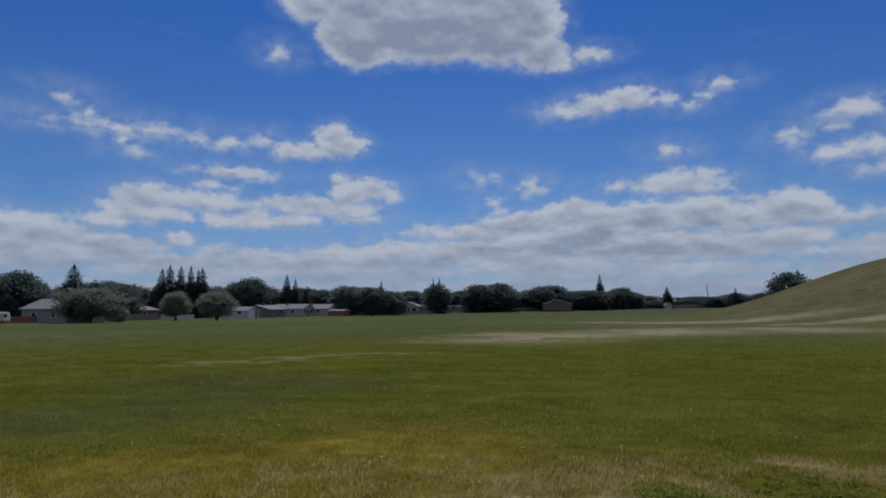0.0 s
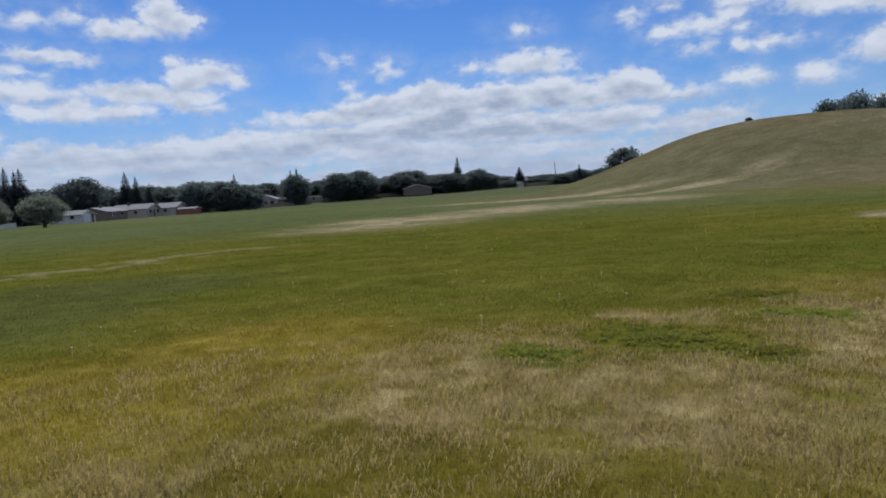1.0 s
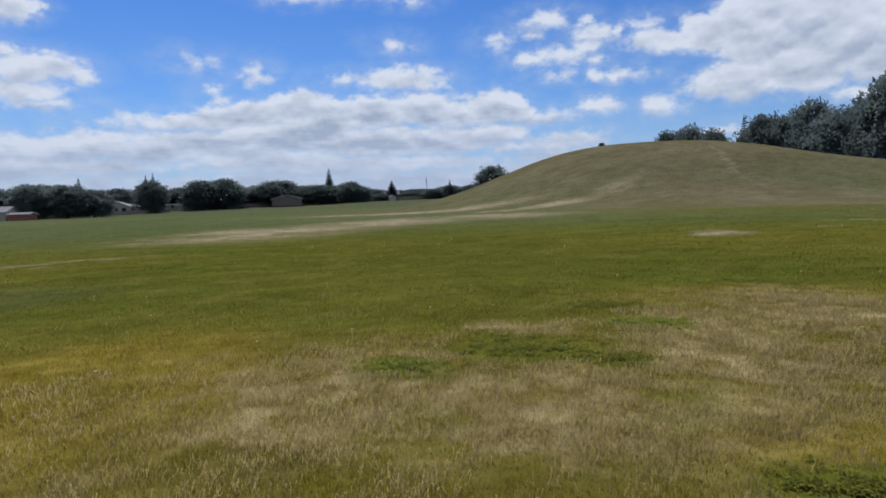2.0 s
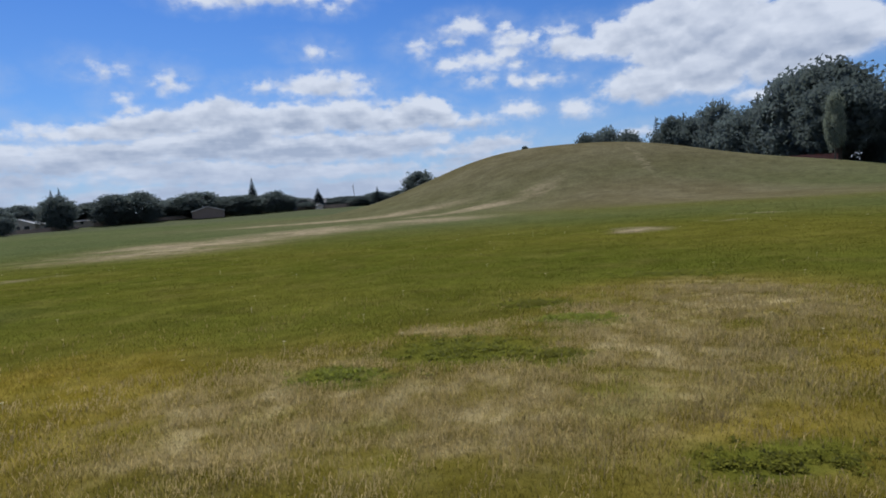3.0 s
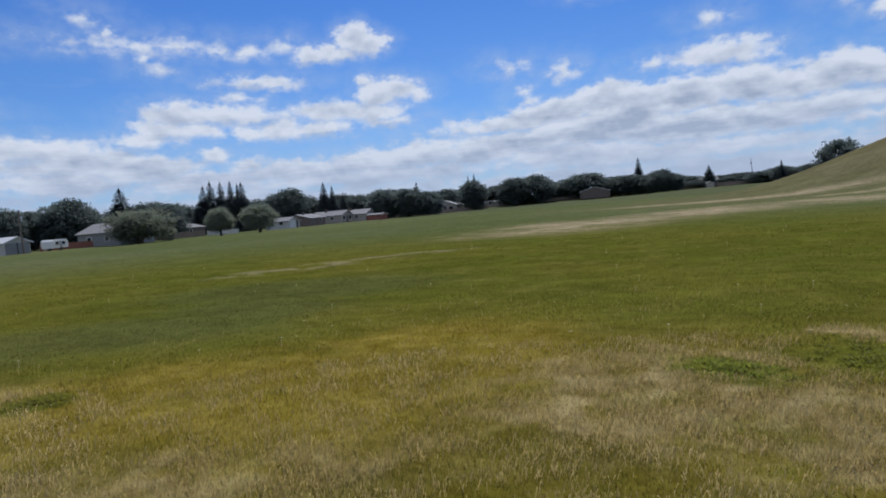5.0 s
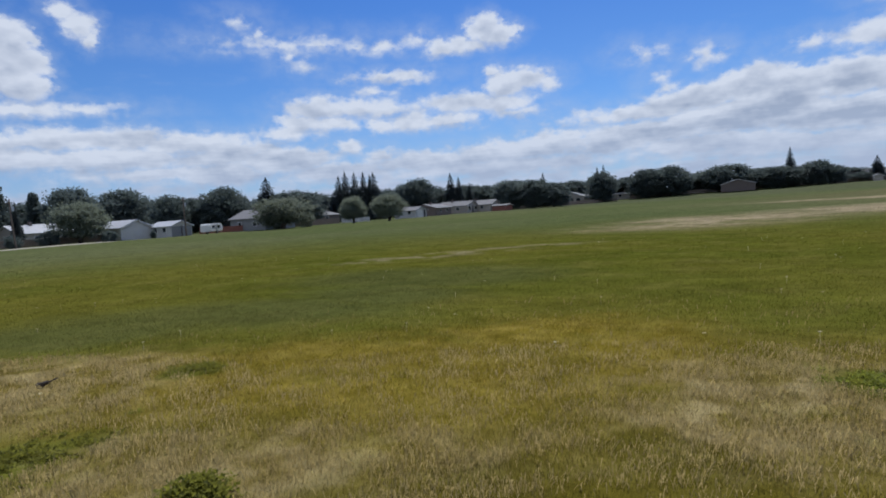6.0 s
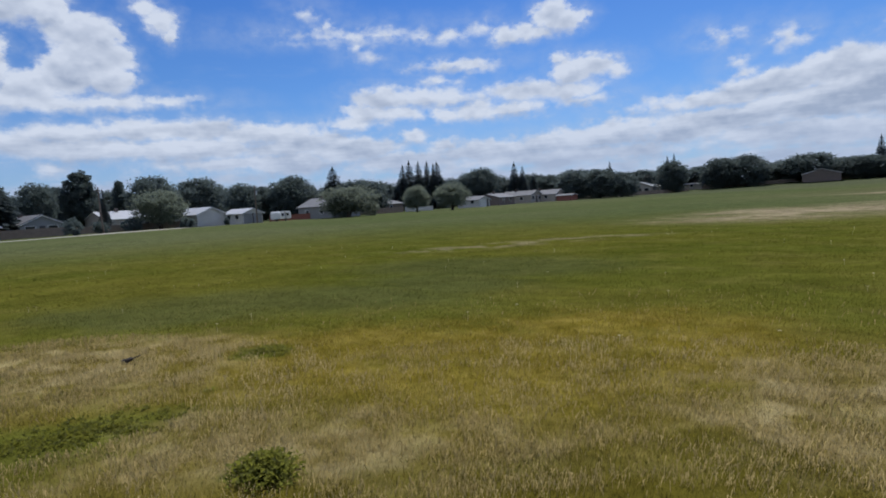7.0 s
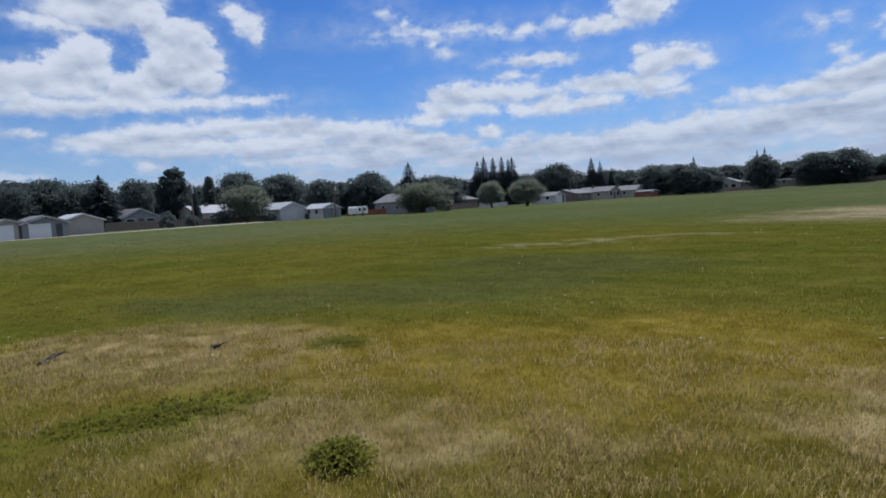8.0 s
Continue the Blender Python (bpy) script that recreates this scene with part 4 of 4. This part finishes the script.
plant(broad, HILL_TREES[:-2], 2.5, 3, 1.0)
plant(elm, HILL_TREES[-2:] + [(88, 68, 15.5, 3.0)], 2.4, 10, 1.0)
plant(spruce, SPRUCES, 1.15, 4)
plant(willow, WILLOWS, 4.8, 5, 1.0)
plant(poplar, POPLARS, 1.7, 6)


# ---- houses and garages at the park's edge ----
def window(parent, x, y, z, w, h, axis):
    """A window on a wall: axis 'x' when the wall looks along x, else 'y'."""
    bm = bmesh.new()
    def slab(u0, u1, z0, z1, t0, t1):
        if axis == "x":
            box(bm, x + t0, x + t1, y + u0, y + u1, z + z0, z + z1)
        else:
            box(bm, x + u0, x + u1, y + t0, y + t1, z + z0, z + z1)
    sgn = 1 if axis == "x" else -1
    lo, hi = sorted((0.0, 0.06 * sgn))
    slab(-w / 2, w / 2, -0.08, 0.0, lo, hi)
    slab(-w / 2, w / 2, h, h + 0.08, lo, hi)
    slab(-w / 2 - 0.08, -w / 2, -0.08, h + 0.08, lo, hi)
    slab(w / 2, w / 2 + 0.08, -0.08, h + 0.08, lo, hi)
    win = part("window", bm, M_TRIM, parent, "white window frame")
    bm = bmesh.new()
    lo, hi = sorted((0.0, 0.03 * sgn))
    slab(-w / 2 + 0.004, w / 2 - 0.004, 0.004, h - 0.004, lo, hi)
    part("pane", bm, M_GLASS, win, "dark glass")


def gabled(name, x, y, turn, length, width, wall_h, rise, wall_mat, roof_mat, label, category, group="", front="garage"):
    """A gabled building. Its gable front looks along +x before the turn; the ridge runs along x."""
    z = float(min(ground_z(x, y), ground_z(x - 3, y), ground_z(x, y + 3))) - 0.05
    ob = thing(name, pose(x, y, z, 0, 0, turn), label, category, group)
    w, l = width / 2, length / 2
    part("wall", prism(bmesh.new(), [(-w, 0), (w, 0), (w, wall_h), (0, wall_h + rise), (-w, wall_h)], -l, l), wall_mat, ob)
    over, thick = 0.35, 0.14
    k = rise / w
    for s in (-1, 1):
        bm = bmesh.new()
        prism(bm, [(0, wall_h + rise + 0.01), (s * (w + over), wall_h - k * over + 0.01), (s * (w + over), wall_h - k * over + thick), (0, wall_h + rise + thick)], -l - over, l + over)
        part("roof", bm, roof_mat, ob, "weathered shingle slope")
        bm = bmesh.new()
        prism(bm, [(0, wall_h + rise - 0.10), (s * (w + over), wall_h - k * over - 0.12), (s * (w + over), wall_h - k * over + 0.004), (0, wall_h + rise + 0.004)], l + over, l + over + 0.04)
        part("bargeboard", bm, M_TRIM, ob, "pale painted bargeboard")
    if front == "garage":
        dw = min(width * 0.48, 2.7)
        bm = box(bmesh.new(), l, l + 0.05, -w * 0.25 - dw / 2, -w * 0.25 + dw / 2, 0.03, 2.05)
        for i in range(1, 4):
            box(bm, l + 0.05, l + 0.07, -w * 0.25 - dw / 2, -w * 0.25 + dw / 2, 0.03 + i * 0.5 - 0.03, 0.03 + i * 0.5 + 0.03)
        part("garage_door", bm, M_DOOR, ob, "white sectional garage door")
        bm = box(bmesh.new(), l, l + 0.05, w * 0.45, w * 0.45 + 0.8, 0.03, 1.95)
        part("door", bm, M_DARK, ob, "narrow dark side door")
    elif front == "double":
        for s in (-0.5, 0.5):
            bm = box(bmesh.new(), l, l + 0.06, s * w - 0.42 * w, s * w + 0.42 * w, 0.03, 2.0)
            part("garage_door", bm, M_GREY, ob, "grey garage door in a dark frame")
        box_bm = box(bmesh.new(), l, l + 0.08, -0.09, 0.09, 0.03, 2.1)
        part("door_post", box_bm, M_DARK, ob)
    elif front == "house":
        for u in (-0.55, 0.5):
            window(ob, l, u * w, 1.0, min(1.5, w * 0.5), 1.05, "x")
        bm = box(bmesh.new(), l, l + 0.05, -0.45, 0.45, 0.1, 2.05)
        part("door", bm, M_DARK, ob, "dark front door")
    for u in (-0.45, 0.4):
        if front != "blank":
            window(ob, u * l, -w, 1.05, 0.95, 0.85, "y")
    if front == "house":
        bm = box(bmesh.new(), -l * 0.35, -l * 0.35 + 0.6, -0.75, -0.2, wall_h + rise * 0.5, wall_h + rise + 0.7)
        part("chimney", bm, M_BROWN, ob, "brown chimney stack")
    return ob


def at(az, d):
    return -math.sin(radians(az)) * d, math.cos(radians(az)) * d


GAR, HOU = "garages along the lane", "bungalows round the park"
gabled("garage", *at(77.6, 103), 0, 6.0, 5.0, 2.1, 0.7, M_CREAM, M_SHINGLE, "small beige shed beside a garage on the lane", "shed", GAR)
gabled("garage", *at(75.3, 104), 0, 6.5, 5.6, 2.2, 0.9, M_GREY, M_SHINGLE, "grey garage with a white door on the lane", "garage", GAR)
gabled("garage", *at(72.8, 111), 0, 7.0, 5.8, 2.2, 1.0, M_CREAM, M_PALEROOF, "beige garage with a pale gabled roof", "garage", GAR, "blank")
gabled("house", *at(68.9, 131), 0, 11.0, 6.8, 2.4, 1.5, M_GREY, M_SHINGLE, "grey bungalow with a grey shingle roof behind a fence", "house", HOU, "house")
gabled("house", *at(62.2, 143), 90, 12.0, 8.5, 2.5, 1.6, M_CREAM, M_PALEROOF, "beige bungalow with a pale roof among shrubs", "house", HOU, "house")
gabled("garage", *at(56.3, 127), 0, 7.5, 6.2, 2.4, 1.25, M_WHITE, M_PALEROOF, "white garage with a pale metal roof facing the field", "garage", GAR, "blank")
gabled("garage", *at(52.7, 125), 0, 6.0, 4.6, 2.1, 0.85, M_WHITE, M_PALEROOF, "small white garage with two grey doors", "garage", GAR, "double")
gabled("house", *at(45.0, 133), 0, 10.0, 8.5, 2.6, 1.7, M_GREY, M_SHINGLE, "grey bungalow half hidden by a large pale bush", "house", HOU, "house")
gabled("house", *at(41.2, 158), 90, 17.0, 8.5, 2.2, 1.0, M_BROWN, M_SHINGLE, "long low brown bungalow behind a timber fence", "house", HOU, "house")
gabled("garage", *at(31.4, 160), 0, 6.5, 5.6, 1.9, 0.9, M_WHITE, M_SHINGLE, "white garage beside the willows", "garage", GAR)
gabled("house", *at(29.4, 173), 90, 9.0, 8.0, 2.1, 1.1, M_BROWN, M_SHINGLE, "low grey bungalow with a shingle roof", "house", HOU, "house")
gabled("house", *at(26.9, 184), 0, 10.0, 8.0, 2.3, 1.3, M_CREAM, M_SHINGLE, "low beige bungalow with a grey roof", "house", HOU, "house")
gabled("house", *at(24.7, 188), 0, 10.0, 7.5, 2.2, 1.3, M_CREAM, M_SHINGLE, "low beige bungalow with a grey roof", "house", HOU, "house")
gabled("shed", *at(22.7, 182), 0, 4.5, 5.0, 1.5, 0.4, M_RED, M_SHINGLE, "small red-brown shed at the field's edge", "shed", "", "blank")
gabled("house", *at(15.8, 232), -90, 12.0, 9.0, 2.5, 1.7, M_CREAM, M_PALEROOF, "beige bungalow with a pale roof between dark trees", "house", HOU, "house")
gabled("house", *at(11.3, 236), 0, 9.0, 6.0, 1.9, 0.5, M_CREAM, M_SHINGLE, "low beige house partly behind trees", "house", HOU, "house")
gabled("house", *at(2.2, 232), -90, 10.0, 10.5, 2.6, 1.5, M_BROWN, M_SHINGLE, "brown house with a grey roof under dark trees", "house", HOU, "blank")
gabled("house", *at(-6.5, 262), 0, 14.0, 9.0, 2.6, 1.7, M_GREY, M_SHINGLE, "grey bungalow at the far edge of the park", "house", HOU, "house")
gabled("house", *at(-50.4, 150), 40, 12.0, 9.0, 3.0, 1.9, M_WHITE, M_PALEROOF, "white house glimpsed behind big trees", "house", HOU, "house")


def fence(p, q, height, mat, label, lift=0.0):
    """A board fence: posts, rails and close boards a panel at a time."""
    p, q = Vector(p), Vector(q)
    run = (q - p).length
    n = max(1, round(run / 2.4))
    ob = thing("fence", pose(p.x, p.y, float(ground_z(p.x, p.y)) + lift), label, "fence", "fences")
    turn = math.degrees(math.atan2(q.y - p.y, q.x - p.x))
    step = run / n
    panel = bmesh.new()
    n_boards = max(2, int(step / 0.2))
    xs, ys = [], []
    for k in range(n_boards):
        x0, x1 = 0.06 + (step - 0.12) * k / n_boards, 0.06 + (step - 0.12) * (k + 1) / n_boards
        xs += [x0, x0 + 0.012, x1 - 0.012, x1]
        ys += [-0.012, -0.028, -0.028, -0.012]
    plan = list(zip(xs, ys))
    plan = [p for i, p in enumerate(plan) if i == 0 or abs(p[0] - plan[i - 1][0]) > 1e-6] + [(step - 0.06, 0.02), (0.06, 0.02)]
    low_ring, top_ring = [panel.verts.new((x, y, 0.08)) for x, y in plan], [panel.verts.new((x, y, height)) for x, y in plan]
    for i in range(len(plan)):
        j = (i + 1) % len(plan)
        panel.faces.new((low_ring[i], low_ring[j], top_ring[j], top_ring[i]))
    panel.faces.new(top_ring)
    panel.faces.new(low_ring[::-1])
    me_rail = bpy.data.meshes.new("rail")
    rail = box(bmesh.new(), 0.06, step - 0.06, 0.022, 0.07, 0.0, 0.09)
    rail.to_mesh(me_rail)
    rail.free()
    me_rail.materials.append(mat)
    me_panel = bpy.data.meshes.new("panel")
    panel.to_mesh(me_panel)
    panel.free()
    me_panel.materials.append(mat)
    post = box(bmesh.new(), -0.05, 0.05, -0.05, 0.05, -0.3, height + 0.1)
    me_post = bpy.data.meshes.new("post")
    post.to_mesh(me_post)
    post.free()
    me_post.materials.append(mat)
    base = float(ground_z(p.x, p.y)) + lift
    for i in range(n + 1):
        c = p.lerp(q, i / n) - p
        z = float(ground_z(c.x + p.x, c.y + p.y)) + lift - base
        for me in (me_post,) if i == n else (me_post, me_panel):
            o = part(me.name.split(".")[0], me, mat, ob)
            o.matrix_basis = pose(c.x, c.y, z, 0, 0, turn)
        for up in (0.35, height - 0.3):
            if i < n:
                part("rail", me_rail, mat, ob).matrix_basis = pose(c.x, c.y, z + up, 0, 0, turn)
    return ob


fence(at(70.7, 116), at(66.4, 118), 1.5, M_TIMBER, "weathered brown board fence beside the garages")
fence(at(65.8, 122), at(57.9, 126), 1.3, M_TIMBER, "weathered brown board fence under shrubs")
fence(at(50.4, 128), at(46.8, 130), 1.2, M_RED, "red-brown board fence by a parked trailer")
fence(at(42.5, 138), at(38.1, 142), 1.3, M_TIMBER, "brown board fence in front of a long bungalow")
fence(at(37.9, 143), at(35.3, 146), 1.1, M_WHITE, "low white board fence behind the willows")
fence(at(22.3, 196), at(12.2, 226), 1.3, M_TIMBER, "grey-brown board fence along the park's far edge")
fence(at(11.1, 230), at(0.0, 244), 1.3, M_TIMBER, "grey-brown board fence along the park's far edge")
fence(at(-0.5, 248), at(-12.2, 258), 1.5, M_TIMBER, "grey-brown board fence at the foot of dark trees")
fence(at(-48.2, 112), at(-52.2, 108), 1.0, M_RED, "low dark red-brown board fence under big trees")


def trailer(x, y):
    """A white travel trailer: rounded body, windows, wheels."""
    z = float(ground_z(x, y))
    ob = thing("travel_trailer", pose(x, y, z, 0, 0, 25), "white travel trailer parked beside the lane", "trailer")
    bm = prism(bmesh.new(), [(-2.6, 0.45), (2.6, 0.45), (2.75, 0.9), (2.5, 1.75), (2.1, 1.95), (-2.2, 1.95), (-2.6, 1.6)], -1.0, 1.0)
    bmesh.ops.bevel(bm, geom=bm.edges[:], offset=0.08, segments=2, affect="EDGES")
    body = part("body", bm, M_TRIM, ob)
    for u in (-1.4, 0.9):
        part("window", box(bmesh.new(), 1.0, 1.03, u - 0.5, u + 0.5, 1.05, 1.55), M_GLASS, body, "dark side window")
    part("door", box(bmesh.new(), 1.0, 1.03, -0.45, 0.15, 0.5, 1.7), M_METAL, body)
    for s in (-0.95, 0.95):
        bm = bmesh.new()
        limb(bm, (s - 0.1, 0.1, 0.33), (s + 0.1, 0.1, 0.33), 0.33, 0.33, 16)
        part("wheel", bm, M_DARK, ob, "black tyre")
    bm = bmesh.new()
    limb(bm, (0, -2.6, 0.45), (0, -3.7, 0.4), 0.06, 0.05, 8)
    limb(bm, (0, -3.5, 0.42), (0, -3.5, -0.02), 0.04, 0.05, 8)
    part("tow_bar", bm, M_METAL, ob)


trailer(*at(49.4, 122))


def utility_pole(x, y, height, lean, label):
    ob = thing("utility_pole", pose(x, y, float(ground_z(x, y)), 0, 0, 0) @ pose(0, 0, 0, 0, lean, 0), label, "pole")
    bm = bmesh.new()
    limb(bm, (0, 0, -0.4), (0, 0, height), 0.15, 0.10, 10)
    part("post", bm, M_POLE, ob)
    part("crossarm", box(bmesh.new(), -0.06, 0.06, -0.5, 0.5, height - 0.7, height - 0.58), M_POLE, ob)
    bm = bmesh.new()
    limb(bm, (0.0, 0.35, height - 1.9), (0.0, 0.35, height - 1.1), 0.16, 0.16, 12)
    part("transformer", bm, M_METAL, ob, "grey metal drum")


utility_pole(*at(63.8, 116), 7.8, -4, "weathered timber utility pole leaning by the lane")
utility_pole(*at(51.5, 121), 7.2, 0, "weathered timber utility pole beside a small white garage")
utility_pole(*at(-10.7, 255), 9.3, 0, "distant timber utility pole above the trees")


def shrub(x, y, radius, height, seed, label, leaf):
    rng = np.random.default_rng(seed)
    ob = thing("shrub", pose(x, y, float(ground_z(x, y))), label, "shrub", "shrubs")
    bm = bmesh.new()
    for k in range(4):
        limb(bm, (0.05 * k, 0, -0.1), (math.cos(k * 1.6) * radius * 0.4, math.sin(k * 1.6) * radius * 0.4, height * 0.6), 0.06, 0.02, 5)
    part("stem", bm, M_BARK, ob)
    part("crown", crown_broad(rng, height, radius, 0.05, 28, 60, 0.22), leaf, ob)


for i, (az, d, r, h) in enumerate([(66.0, 112, 1.7, 2.8), (64.0, 118, 1.6, 2.0), (57.4, 119, 1.6, 1.8), (54.1, 118, 0.5, 1.3), (44.0, 120, 2.6, 2.6),
                                   (41.2, 121, 2.4, 2.8), (61.6, 121, 2.2, 2.4), (36.9, 150, 1.8, 2.2)]):
    shrub(*at(az, d), r, h, 120 + i, "rounded green garden shrub by a fence", M_PALE if i in (4, 5) else M_LEAF_HAZED)


def dead_branch(x, y, length, turn, seed):
    """A weathered fallen branch with side twigs, half sunk in the grass."""
    rng = np.random.default_rng(seed)
    ob = thing("dead_branch", pose(x, y, float(ground_z(x, y)), 0, 0, turn), "weathered brown dead branch lying in the grass", "branch", "fallen branches")
    bm = bmesh.new()
    limb(bm, (-length / 2, 0, 0.02), (length / 2, 0.03, 0.06), 0.034, 0.020, 8)
    part("stem", bm, M_BARK, ob)
    for k in range(4):
        u = float(rng.uniform(-0.3, 0.45)) * length
        bm = bmesh.new()
        limb(bm, (u, 0.01, 0.05), (u + 0.12, float(rng.uniform(-0.07, 0.07)), 0.07 + 0.01 * k), 0.010, 0.005, 5)
        part("twig", bm, M_BARK, ob)


dead_branch(-8.12, 2.11, 0.34, 130, 31)
dead_branch(-6.78, 3.44, 0.10, 20, 32)


def wildflowers(count, seed):
    """Sparse pale yellow flower heads on thin stems."""
    rng = np.random.default_rng(seed)
    x, y, r = scatter(rng, count, 6.0, 26.0, 1.4)
    z = ground_z(x, y) + rng.uniform(0.06, 0.12, count)
    c = np.column_stack([x, y, z])
    a = rng.uniform(0, math.tau, count)
    out = []
    for k in range(6):
        u = np.column_stack([np.cos(a + k * math.tau / 6), np.sin(a + k * math.tau / 6), np.full(count, 0.25)]) * 0.022
        t = np.column_stack([-np.sin(a + k * math.tau / 6), np.cos(a + k * math.tau / 6), np.zeros(count)]) * 0.009
        out.append(np.stack([c, c + u * 0.6 + t, c + u, c + u * 0.6 - t], 1))
    s = np.column_stack([np.cos(a), np.sin(a), np.zeros(count)]) * 0.002
    down = np.column_stack([np.zeros(count), np.zeros(count), z - ground_z(x, y)])
    out.append(np.stack([c - s, c + s, c + s - down, c - s - down], 1))
    me = leaf_mesh("wildflowers", np.concatenate(out, 0).reshape(-1, 3), 4)
    return tagged(part("wildflowers", me, M_FLOWER), "sparse pale yellow wildflowers in the grass", "flowers", kind="stuff")


M_FLOWER = leafy("flower_petal", (0.55, 0.48, 0.18), (0.70, 0.66, 0.42), 0.3, lift=0.6)
wildflowers(170, 77)


shrub(46.6, 91.4, 0.55, 0.40, 141, "low scrubby bush on the crest of the mound", M_LEAF_HAZED)
gabled("shed", *at(-7.45, 246), -90, 4.0, 2.4, 1.7, 0.5, M_CREAM, M_SHINGLE, "small pale shed under a spruce at the far edge", "shed", "", "blank")
